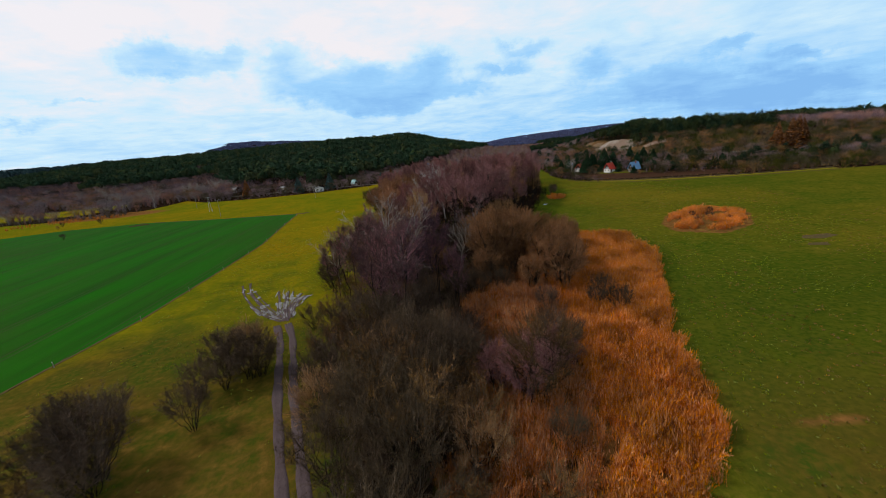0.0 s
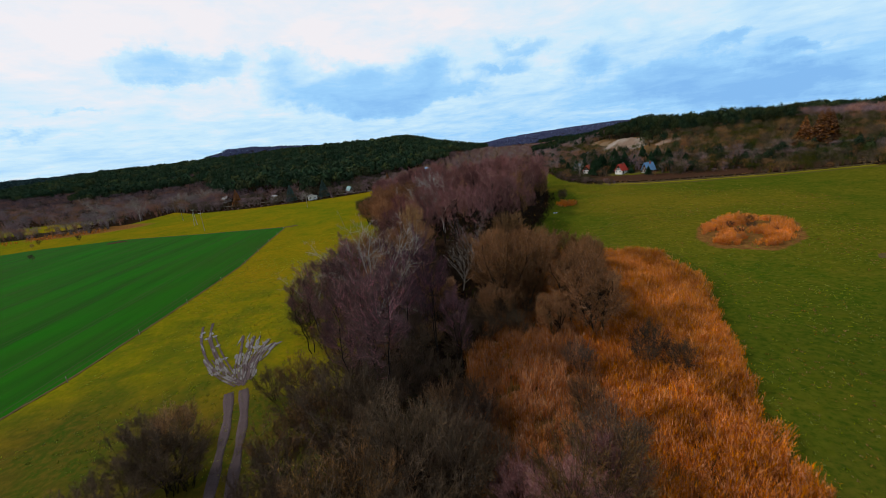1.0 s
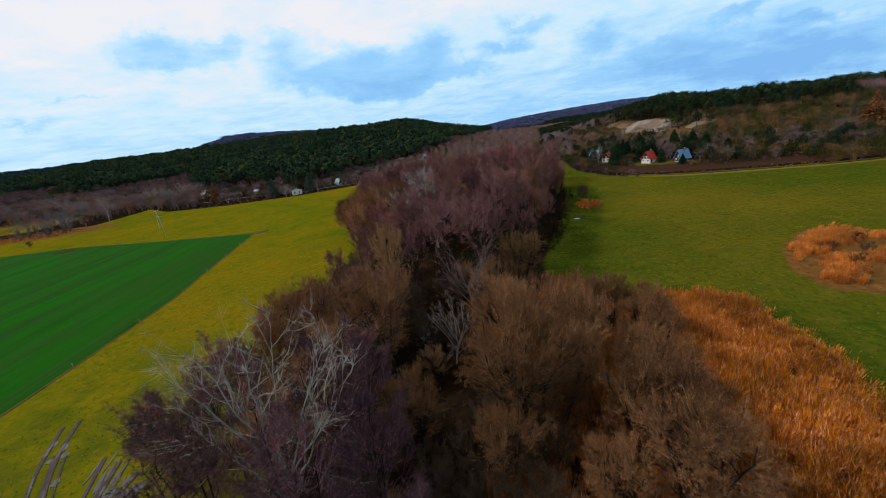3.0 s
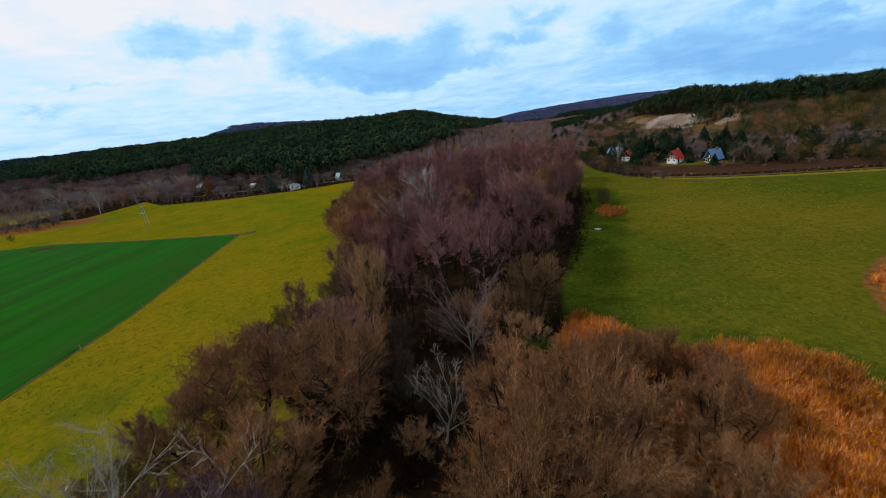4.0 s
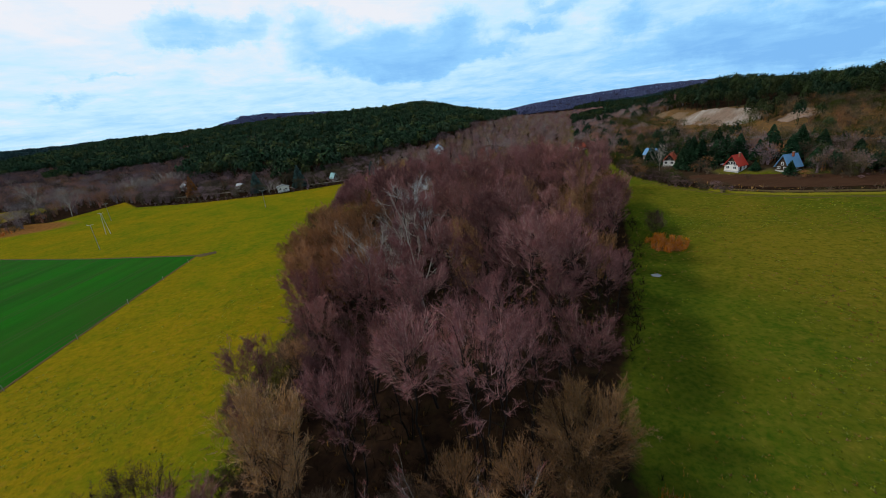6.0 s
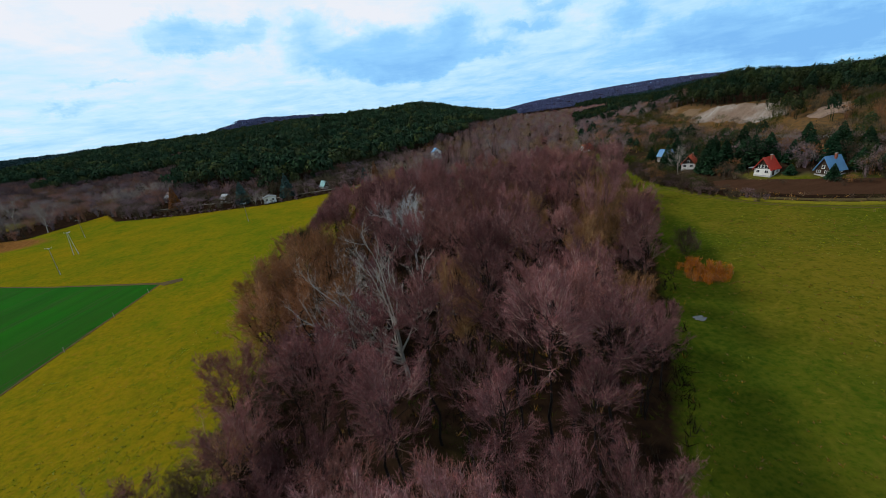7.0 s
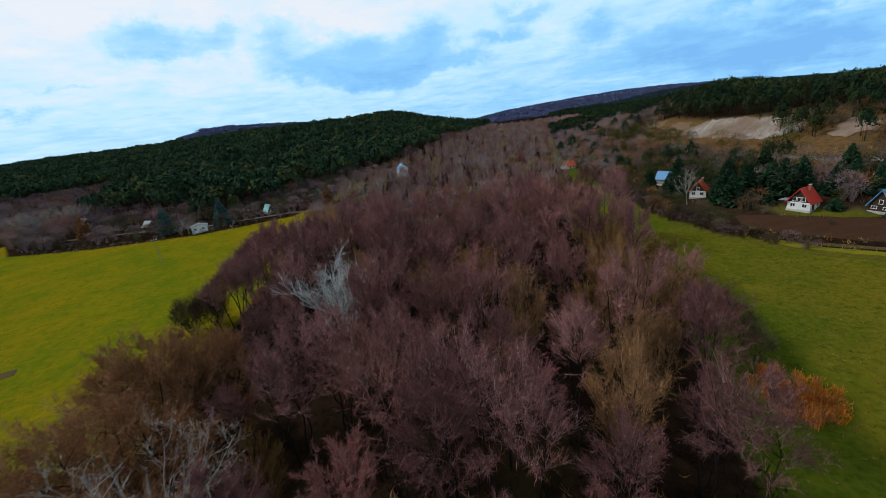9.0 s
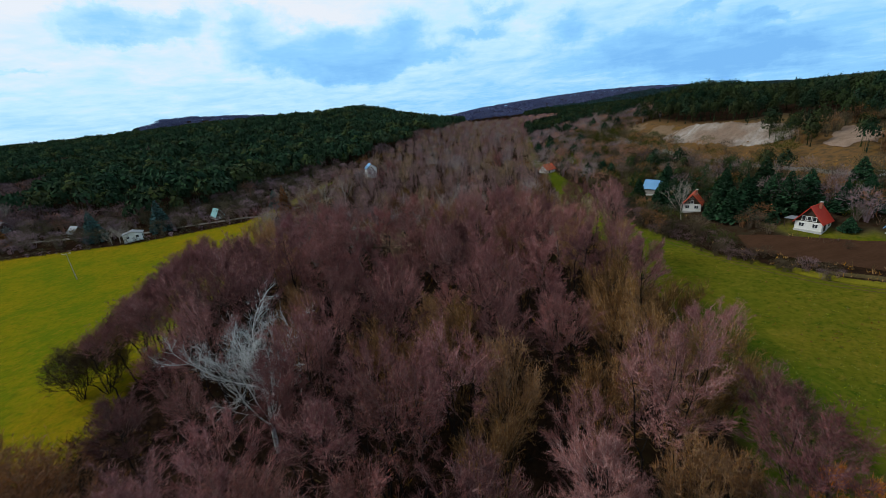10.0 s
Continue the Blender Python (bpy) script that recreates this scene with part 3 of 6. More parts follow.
def build_ground():
    xs, ys = grown(-330, 250, 2.5, 4200), grown(-20, 420, 2.5, 4200)
    gx, gy = np.meshgrid(xs, ys)
    gz = terrain(gx, gy)
    verts = np.stack([gx, gy, gz], -1).reshape(-1, 3)
    w, h = len(xs), len(ys)
    i = (np.arange(h - 1)[:, None] * w + np.arange(w - 1)[None]).ravel()
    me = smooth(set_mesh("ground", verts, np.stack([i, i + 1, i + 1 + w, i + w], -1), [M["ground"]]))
    x, y = verts[:, 0], verts[:, 1]
    mid = (np.interp(y, BELT_Y, BELT_L) + np.interp(y, BELT_Y, BELT_R)) / 2
    zone = np.zeros((len(verts), 4), np.float32)
    zone[:, 0] = ease(x - mid, -8, 8)
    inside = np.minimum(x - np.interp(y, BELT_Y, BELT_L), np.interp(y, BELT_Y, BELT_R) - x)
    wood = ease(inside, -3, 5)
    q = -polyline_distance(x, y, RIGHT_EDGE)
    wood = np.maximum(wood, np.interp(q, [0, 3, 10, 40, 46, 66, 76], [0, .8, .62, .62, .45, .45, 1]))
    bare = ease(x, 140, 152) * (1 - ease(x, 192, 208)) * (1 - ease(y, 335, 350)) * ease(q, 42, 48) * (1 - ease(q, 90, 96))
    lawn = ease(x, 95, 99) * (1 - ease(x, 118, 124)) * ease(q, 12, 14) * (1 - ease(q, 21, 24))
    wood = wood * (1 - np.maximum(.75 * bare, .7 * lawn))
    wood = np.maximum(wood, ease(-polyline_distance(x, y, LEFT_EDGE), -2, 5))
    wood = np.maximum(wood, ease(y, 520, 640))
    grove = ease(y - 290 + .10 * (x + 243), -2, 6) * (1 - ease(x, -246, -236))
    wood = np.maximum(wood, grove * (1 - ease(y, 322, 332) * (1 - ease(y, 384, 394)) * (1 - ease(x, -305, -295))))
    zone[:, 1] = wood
    straw = np.maximum(ease(edge_distance(x, y, REED_BED), -1.5, 1.5), ease(edge_distance(x, y, ISLAND), -2, 2))
    straw = np.maximum(straw, .58 * (1 - ease(np.abs(polyline_distance(x, y, [(20, 33), (36, 34.5), (60, 40), (110, 58)])), .4, 1.6)))
    straw = np.maximum(straw, 1 - ease(np.hypot(x - 52, y - 191), 2.0, 5.0))
    straw = np.maximum(straw, .8 * (1 - ease(np.hypot((x + 260) / 2.5, y - 300), 8, 30)))
    straw = np.maximum(straw, .41 * (1 - ease(y, 30, 120)) * (1 - ease(x, -20, -10)) * ease(y, -60, -20))
    straw = np.maximum(straw, .40 * bare)
    straw = np.maximum(straw, (.36 + .10 * ease(q, 38, 46)) * ease(q, 4, 10) * (1 - ease(q, 74, 84)) * (1 - lawn))
    straw = np.maximum(straw, .42 * ease(q, 44, 50) * (1 - ease(q, 68, 80)) * ease(y, 270, 300) * (1 - ease(y, 430, 480)))
    zone[:, 2] = straw
    zone[:, 1] *= 1 - ease(straw, .3, .8)
    zone[:, 3] = (.42 + .58 * (1 - ease(y, 45, 85))) * (1 - ease(y, 90, 170)) * (1 - ease(x, -16, -8)) * ease(x, -95, -60) + .8 * (1 - ease(y, 20, 75)) * ease(x, 18, 30) * (1 - ease(x, 60, 100))
    # strip beside the belt: greener edge growth and the belt's painted shade
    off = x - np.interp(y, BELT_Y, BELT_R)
    lush_shade = (1 - ease(off, 6, 17)) * ease(off, -4, 0) * ease(y, 100, 130) * (1 - ease(y, 215, 250))
    lush_shade = np.maximum(lush_shade, .9 * (1 - ease(-edge_distance(x, y, REED_BED), 2, 8)) * ease(x, 30, 40))
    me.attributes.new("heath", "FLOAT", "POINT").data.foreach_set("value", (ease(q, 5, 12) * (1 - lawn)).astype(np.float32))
    lush_shade = np.maximum(lush_shade, .62 * ease(x, 24, 34) * (1 - ease(x, 90, 130)) * (1 - ease(y, 60, 120)))
    me.attributes.new("lush_shade", "FLOAT", "POINT").data.foreach_set("value", lush_shade.astype(np.float32))
    at = me.color_attributes.new("zone", "FLOAT_COLOR", "POINT")
    at.data.foreach_set("color", zone.ravel())
    return tagged(new("ground", me), "gently sloping meadows, yellowed grass and wooded valley floor", "ground", kind="structure")


def draped(name, poly, step, lift, mat, label, category, tilt=None):
    """A patch that lies on the ground inside a polygon, with its rim let into the soil."""
    px, py = [p[0] for p in poly], [p[1] for p in poly]
    xs, ys = np.arange(min(px) - step, max(px) + 2 * step, step), np.arange(min(py) - step, max(py) + 2 * step, step)
    gx, gy = np.meshgrid(xs, ys)
    d = edge_distance(gx, gy, poly)
    ok = d > 0
    e = .05
    nx, ny = (edge_distance(gx + e, gy, poly) - d) / e, (edge_distance(gx, gy + e, poly) - d) / e
    pull = np.where(d <= 0, -d, 0)
    gx, gy = gx + nx * pull, gy + ny * pull
    gz = terrain(gx, gy) + np.where(ok, lift, lift * .3)
    verts = np.stack([gx, gy, gz], -1).reshape(-1, 3)
    w, h = len(xs), len(ys)
    i = (np.arange(h - 1)[:, None] * w + np.arange(w - 1)[None])
    keep = (np.maximum.reduce([d[:-1, :-1], d[1:, :-1], d[:-1, 1:], d[1:, 1:]]) > 0)
    i = i[keep].ravel()
    me = smooth(set_mesh(name, verts, np.stack([i, i + 1, i + 1 + w, i + w], -1), [mat]))
    return tagged(new(name, me), label, category, kind="structure")


def ribbon(name, line, width, lift, mat, label, category, sink=0.0, kind="structure"):
    """A strip that follows a line over the ground."""
    pts = []
    for (ax, ay), (bx, by) in zip(line[:-1], line[1:]):
        k = max(1, int(math.hypot(bx - ax, by - ay) / 2))
        pts += [(ax + (bx - ax) * t / k, ay + (by - ay) * t / k) for t in range(k)]
    pts = np.array(pts + [line[-1]])
    for _ in range(3):
        pts[1:-1] = (pts[:-2] + 2 * pts[1:-1] + pts[2:]) / 4
    tan = np.gradient(pts, axis=0)
    tan /= np.linalg.norm(tan, axis=1)[:, None]
    nor = np.stack([-tan[:, 1], tan[:, 0]], 1)
    wob = width * (1 + .18 * np.sin(np.arange(len(pts)) * 1.7) + .1 * np.sin(np.arange(len(pts)) * .61))[:, None]
    rows = []
    for f, dz in ((-.62, -.25), (-.5, lift), (-.2, lift - sink), (.2, lift - sink), (.5, lift), (.62, -.25)):
        p = pts + nor * wob * f
        rows.append(np.column_stack([p, terrain(p[:, 0], p[:, 1]) + dz]))
    verts = np.stack(rows, 1).reshape(-1, 3)
    k = len(rows)
    i = (np.arange(len(pts) - 1)[:, None] * k + np.arange(k - 1)[None]).ravel()
    me = smooth(set_mesh(name, verts, np.stack([i, i + 1, i + 1 + k, i + k], -1), [mat]))
    return tagged(new(name, me), label, category, kind=kind)


build_ground()
draped("crop_field", CROP, 2.0, 0.10, M["crop"], "bright green winter wheat field with wheel tracks", "field")
draped("ploughed_field", [(86, 249), (91, 240), (99, 231), (112, 224.5), (150, 212.5), (190, 203), (190, 212), (150, 222), (116, 235), (104, 242), (94, 252), (89, 256)], .5, 0.12, M["plough"], "strip of ploughed brown soil beside the cottages", "field")

# ---------------------------------------------------------------- branch work


def tube(points, radii, sides):
    """Ring vertices and quads round a polyline, in plain arrays."""
    points = np.asarray(points, float)
    d = np.gradient(points, axis=0)
    d /= np.linalg.norm(d, axis=1)[:, None] + 1e-9
    ref = np.array([.31, .87, .38]) if abs(d[0] @ np.array([.31, .87, .38])) < .9 else np.array([1., 0, 0])
    u = np.cross(d, ref)
    u /= np.linalg.norm(u, axis=1)[:, None] + 1e-9
    v = np.cross(d, u)
    a = np.arange(sides) * 2 * math.pi / sides
    ring = points[:, None] + np.asarray(radii)[:, None, None] * (np.cos(a)[None, :, None] * u[:, None] + np.sin(a)[None, :, None] * v[:, None])
    n = len(points)
    i, j = np.meshgrid(np.arange(n - 1), np.arange(sides), indexing="ij")
    j2 = (j + 1) % sides
    q = np.stack([i * sides + j, i * sides + j2, (i + 1) * sides + j2, (i + 1) * sides + j], -1).reshape(-1, 4)
    return ring.reshape(-1, 3), q


def join(parts):
    verts, faces, base = [], [], 0
    for v, f in parts:
        verts.append(v)
        faces.append(np.asarray(f) + base)
        base += len(v)
    return np.concatenate(verts), np.concatenate(faces)


def unit(v):
    return v / (np.linalg.norm(v, axis=-1, keepdims=True) + 1e-9)


def slivers(rng, start, way, length, width):
    """Thin pointed blades, one triangle each."""
    n = len(start)
    side = unit(np.cross(way, unit(rng.normal(size=(n, 3)))))
    bend = rng.normal(size=(n, 3)) * .08
    tip = start + unit(way + bend) * length[:, None]
    w = side * width[:, None] / 2
    verts = np.stack([start - w, start + w, tip], 1).reshape(-1, 3)
    return verts, np.arange(3 * n).reshape(-1, 3)


def bent(rng, start, way, length, steps, wander, lift):
    pts, d = [np.array(start, float)], unit(np.array(way, float))
    for _ in range(steps):
        d = unit(d + rng.normal(size=3) * wander + np.array([0, 0, lift]))
        pts.append(pts[-1] + d * length / steps)
    return np.array(pts)


def curve(rng, a, b, steps, sag, wobble):
    """A branch from a to b that leaves flat and turns upward."""
    t = np.linspace(0, 1, steps + 1)[:, None]
    pts = a + (b - a) * t
    pts[:, 2] -= sag * np.linalg.norm(b - a) * (t * (1 - t))[:, 0] * 2
    pts[1:-1] += rng.normal(size=(steps - 1, 3)) * wobble * np.linalg.norm(b - a)
    return pts


def wand_mesh(pts, radii):
    """Many three-sided tapering wands at once; pts: (wands, points, 3)."""
    count, k, _ = pts.shape
    d = unit(pts[:, -1] - pts[:, 0])
    u = unit(np.cross(d, np.array([.31, .87, .38])))
    v = np.cross(d, u)
    a = np.arange(3) * 2 * math.pi / 3
    ring = np.cos(a)[None, :, None] * u[:, None] + np.sin(a)[None, :, None] * v[:, None]
    verts = pts[:, :, None] + ring[:, None] * radii[:, :, None, None]
    faces = []
    for i in range(k - 1):
        for j in range(3):
            p, q = i * 3 + j, i * 3 + (j + 1) % 3
            faces += [(p, q, q + 3), (p, q + 3, p + 3)]
    faces = np.arange(count)[:, None, None] * (k * 3) + np.array(faces)[None]
    return verts.reshape(-1, 3), faces.reshape(-1, 3)


def bare_tree(seed, height, spread, stems=1, base=.42, limbs=24, wands=9, sprigs=8, haze=44, wand_len=2.1, wand_r=.0135, girth=.18, lean=.04, steep=1.1,
              up=.6, out=.6, fuzz=.5, fuzz_w=.030, bark="alder_bark", shoot="alder_shoot", twig="alder_twig", thick=1.0):
    """Trunk and crown of a leafless tree at the origin: stems, rising limbs, long upright shoots, side shoots and fine twigs. base: where the crown begins."""
    rng = np.random.default_rng(seed)
    low = height * base
    mid = np.array([0, 0, low + (height - low) * .5])
    axes = np.array([spread, spread, (height - low) * .5])
    trunk, paths, ends = [], [], []
    for s in range(stems):
        a = rng.uniform(0, 6.28) if stems == 1 else s * 6.28 / stems + rng.uniform(-.4, .4)
        tilt = lean if stems == 1 else rng.uniform(.35, .75) * spread / height
        foot = np.array([math.cos(a), math.sin(a), 0]) * (girth * 1.3 if stems > 1 else 0) - np.array([0, 0, .4])
        top = np.array([math.cos(a) * tilt * height, math.sin(a) * tilt * height, height * (.84 if s == 0 else rng.uniform(.66, .82))])
        stem = curve(rng, foot, top, 8, .06 if stems > 1 else 0, .012)
        g = girth * (1 if stems == 1 else .72)
        trunk.append(tube(stem, g * np.linspace(1, .14, 9) ** .9, 6))
        paths.append(stem[4:])
        n = max(4, limbs // stems)
        d = unit(rng.normal(size=(n, 3)))
        d[:, 2] = np.where((d[:, 2] < -.35) & (rng.uniform(size=n) < .75), -d[:, 2], d[:, 2])
        lump = 1 + .2 * np.sin(d[:, 0] * 5 + seed) * np.sin(d[:, 1] * 4 + d[:, 2] * 5 + seed * 2)
        for goal in mid + d * axes * (rng.uniform(.48, .80, n) * lump)[:, None]:
            flat = np.linalg.norm(goal[:2] - stem[4][:2])
            z0 = np.clip(goal[2] - flat * steep, max(low * .62, .05), top[2] * .97)
            k = np.clip(np.interp(z0, stem[:, 2], np.arange(9)), 0, 7.99)
            j = int(k)
            at = stem[j] + (stem[j + 1] - stem[j]) * (k - j)
            limb = curve(rng, at, goal, 4, .14, .04)
            trunk.append(tube(limb, np.maximum(g * (.46 - .28 * k / 8) * thick, .025) * np.array([1, .8, .6, .42, .24]), 4))
            paths.append(limb)
    paths = np.array(paths)
    count = len(paths) * wands
    pick = np.repeat(np.arange(len(paths)), wands)
    f = 1.0 + 2.98 * rng.uniform(0, 1, count) ** .75
    j = f.astype(int)
    start = paths[pick, j] + (paths[pick, j + 1] - paths[pick, j]) * (f - j)[:, None]
    along = unit(paths[pick, j + 1] - paths[pick, j])
    outward = unit((start - mid) / axes)
    way = unit(along * .55 + outward * out + np.array([0, 0, up]) + rng.normal(size=(count, 3)) * .30)
    length = wand_len * rng.uniform(.55, 1.2, count) * (1.15 - .1 * f)
    t = np.linspace(0, 1, 4)
    pts = start[:, None] + way[:, None] * (length[:, None] * t)[:, :, None]
    pts[:, :, 2] += (length[:, None] * t ** 2) * .10
    pts[:, 1:3] += rng.normal(size=(count, 2, 3)) * .035 * length[:, None, None]
    radii = wand_r * rng.uniform(.7, 1.3, count)[:, None] * np.array([1, .78, .55, .25])
    wv, wf = wand_mesh(pts, radii)

    def along_wands(n, lo):
        who = np.repeat(np.arange(count), n)
        g = 3 * rng.uniform(lo, .99, len(who))
        i = g.astype(int)
        return who, pts[who, i] + (pts[who, i + 1] - pts[who, i]) * (g - i)[:, None], unit(pts[who, i + 1] - pts[who, i])

    who, at, d = along_wands(sprigs, .2)
    side = unit(d + rng.normal(size=at.shape) * .42 + np.array([0, 0, .12]))
    sl = length[who] * rng.uniform(.22, .48, len(who))
    sv, sf = slivers(rng, at, side, sl, wand_r * rng.uniform(.9, 1.5, len(who)))
    who2 = rng.integers(0, len(at), count * haze)
    at2 = at[who2] + side[who2] * (sl[who2] * rng.uniform(.1, 1, len(who2)))[:, None] + rng.normal(size=(len(who2), 3)) * .08 * fuzz
    hv, hf = slivers(rng, at2, unit(side[who2] + rng.normal(size=at2.shape) * .55), rng.uniform(.5, 1.3, len(who2)) * fuzz, rng.uniform(.6, 1.4, len(who2)) * fuzz_w)
    tv, tf = join(trunk)
    verts, faces = join([(wv, wf), (sv, sf), (hv, hf)])
    index = np.concatenate([np.zeros(len(wf) + len(sf), int), np.ones(len(hf), int)])
    return smooth(set_mesh("trunk", tv, tf, [M[bark]])), set_mesh("crown", verts, faces, [M[shoot], M[twig]], index)


def plant(name, meshes, x, y, scale, turn, label, category="tree", group="", sink=0.0, squash=1.0):
    """A tree or shrub on the ground: an Empty with trunk and crown."""
    root = new(name)
    root.empty_display_size = .3
    root.matrix_basis = Matrix.LocRotScale((x, y, ground_at(x, y) - sink), Euler((0, 0, turn)), (scale, scale, scale * squash))
    for part_name, me in zip(("trunk", "crown"), meshes):
        ob = new(part_name, me)
        ob.parent = root
    return tagged(root, label, category, group)


def open_tree(seed, height, lean, reach, limbs, twig_n, girth=.32, bark="pale_bark", twig="pale_twig", subs=8, fine=6, twig_w=.022, sweep=None):
    """A tree with few long curving limbs, each with boughs and fine branches, fanning to the side of its lean."""
    rng = np.random.default_rng(seed)
    trunk, crown, starts, ways = [], [], [], []
    sweep = lean * .9 if sweep is None else sweep
    stem = bent(rng, (0, 0, -.4), (-lean, 0, 1), height * .42, 7, .05, .02)
    trunk.append(tube(stem, girth * np.linspace(1, .55, 8), 7))
    for i in range(limbs):
        k = rng.uniform(2.2, 7.0)
        j = min(int(k), 6)
        at = stem[j] + (stem[j + 1] - stem[j]) * (k - j)
        a = i * 6.28 / limbs + rng.uniform(-.35, .35)
        way = np.array([math.cos(a) * reach - sweep, math.sin(a) * reach, rng.uniform(.65, 1.1)])
        limb = bent(rng, at, way, height * .62 * rng.uniform(.7, 1.05), 9, .11, .045)
        r0 = girth * rng.uniform(.30, .46)
        trunk.append(tube(limb, r0 * np.linspace(1, .12, 10), 5))
        for m in range(subs):
            k2 = 2 + 7 * (m + rng.uniform(.1, .9)) / subs
            j2 = min(int(k2), 8)
            at2 = limb[j2] + (limb[j2 + 1] - limb[j2]) * (k2 - j2)
            along = unit(limb[j2 + 1] - limb[j2])
            bough = bent(rng, at2, along + rng.normal(size=3) * .55, height * .26 * rng.uniform(.5, 1.0) * (1.15 - k2 / 14), 5, .13, .07)
            crown.append(tube(bough, max(.022, r0 * .30) * np.linspace(1, .25, 6), 3))
            for _ in range(fine):
                k3 = rng.uniform(1.0, 4.99)
                j3 = int(k3)
                at3 = bough[j3] + (bough[j3 + 1] - bough[j3]) * (k3 - j3)
                sprig = bent(rng, at3, unit(bough[j3 + 1] - bough[j3]) + rng.normal(size=3) * .55, height * .085 * rng.uniform(.5, 1.1), 3, .14, .08)
                crown.append(tube(sprig, np.array([.018, .015, .011, .006]), 3))
                starts.append(sprig[rng.integers(1, 4)])
                ways.append(unit(sprig[3] - sprig[2]))
    starts, ways = np.array(starts), np.array(ways)
    pick = rng.integers(0, len(starts), twig_n)
    verts, tris = slivers(rng, starts[pick] + rng.normal(size=(twig_n, 3)) * .12, unit(ways[pick] + rng.normal(size=(twig_n, 3)) * .5), rng.uniform(.3, .75, twig_n), rng.uniform(.6, 1.4, twig_n) * twig_w)
    tv, tf = join(trunk)
    cv, cf = join(crown)
    cf3 = np.concatenate([cf[:, [0, 1, 2]], cf[:, [0, 2, 3]]])
    index = np.concatenate([np.zeros(len(cf3), int), np.ones(len(tris), int)])
    return smooth(set_mesh("trunk", tv, tf, [M[bark]])), set_mesh("crown", np.concatenate([cv, verts]), np.concatenate([cf3, tris + len(cv)]), [M[bark], M[twig]], index)


ALDERS = [bare_tree(100 + i, 20, (3.4, 4.1, 3.6, 4.6, 3.3, 4.2)[i], stems=(1, 2, 1, 3, 2, 2)[i], base=(.44, .40, .48, .36, .46, .42)[i],
                    shoot=("alder_shoot", "pink_shoot", "mauve_shoot", "alder_shoot", "pink_shoot", "mauve_shoot")[i], twig=("alder_twig", "pink_twig", "alder_twig", "alder_twig", "pink_twig", "alder_twig")[i]) for i in range(6)]
FRONT_ALDERS = [bare_tree(160 + i, 20, 4.2, stems=2, base=.26, limbs=28, wands=10, shoot="dark_shoot", twig="dark_alder") for i in range(3)]
WILLOWS = [bare_tree(200 + i, 14, 6.8, stems=5, base=.14, limbs=60, wands=11, sprigs=8, haze=60, wand_len=2.4, girth=.34, steep=.9, up=.42, out=.6, fuzz=.42, fuzz_w=.028, bark="willow_bark",
                     shoot=("willow_shoot", "tan_shoot", "willow_shoot", "umber_shoot", "mauve_shoot")[i], twig=("willow_twig", "tan_twig", "willow_twig", "umber_twig", "alder_twig")[i]) for i in range(5)]
BIG_PALE = open_tree(312, 22, .12, .8, 11, 2400, .34, subs=9, fine=6, sweep=.5)
PALES = [open_tree(300 + i, 19, .12, .6, 9, 2200, .26, subs=8) for i in range(3)]
GREYS = [open_tree(330 + i, 19, .08, .5, 9, 5200, .22, "grey_bark", "alder_twig", subs=8) for i in range(2)]
SHRUBS = [bare_tree(400 + i, 5, 2.7, stems=7, base=.06, limbs=28, wands=8, sprigs=6, haze=20, wand_len=1.4, wand_r=.011, girth=.06, steep=.8, up=.6, fuzz=.34, fuzz_w=.018, bark="willow_bark",
                    shoot=("shrub_shoot", "shrub_shoot", "umber_shoot", "shrub_shoot", "green_leaf")[i], twig=("shrub_twig", "shrub_twig", "tan_twig", "brown_twig", "green_leaf")[i]) for i in range(5)]
BROWNS = [bare_tree(500 + i, 13, (3.7, 3.3)[i], stems=3, base=.2, limbs=26, wands=10, wand_len=2.4, steep=1.4, up=.95, out=.45, shoot="tan_shoot", bark="willow_bark", twig=("brown_twig", "tan_twig")[i]) for i in range(2)]

rng = np.random.default_rng(7)
HEROES = []


TRACK = [(-13.5, 22), (-17.6, 31), (-20.3, 37.2), (-24.9, 47.9), (-31.2, 65.2), (-34.5, 71.5)]


def off_track(x, y):
    return abs(float(polyline_distance(x, y, TRACK))) > 3.3


def hero(name, kind, x, y, height, base, label, group="", wide=1.0):
    ob = plant(name, kind, x, y, height / base * wide, rng.uniform(0, 6.28), label, "shrub" if "shrub" in name else "tree", group, squash=1 / wide)
    HEROES.append((x, y, 1.2 if "shrub" in name or "edge" in name else 3.6))
    return ob


# pale-barked trees in the belt
hero("pale_barked_tree", BIG_PALE, -1.5, 164.5, 25, 22, "large bare tree with spreading pale grey-white branches", "pale trees of the belt").rotation_euler = (0, 0, 0.15)
HEROES[-1] = (-4.0, 163.5, 6.5)
HEROES.append((1.5, 160.0, 5.5))
HEROES.append((-10.0, 164.0, 5.0))
WHITE = open_tree(320, 17, .12, .5, 11, 4800, .26, "white_bark", "white_twig", subs=10, fine=8, twig_w=.026)
hero("pale_barked_tree", WHITE, -6.0, 209.5, 21.5, 17, "bare tree with bright white bark and branches", "pale trees of the belt")
HEROES[-1] = (-6.0, 208.5, 4.5)
HEROES.append((-3.5, 202.5, 4.0))
for i, (x, y, h) in enumerate([(-11.6, 77, 25.5), (-13, 176, 20), (14.7, 274.2, 17), (-2.5, 266.6, 15), (47.6, 261.7, 15), (21.4, 287.1, 16), (-28, 92, 15), (2.2, 104, 11.5), (6, 118, 16)]):
    hero("pale_barked_tree", GREYS[i % 2] if i == 8 else PALES[i % 3], x, y, h, 19, "bare tree with pale grey-white bark and branches", "pale trees of the belt")
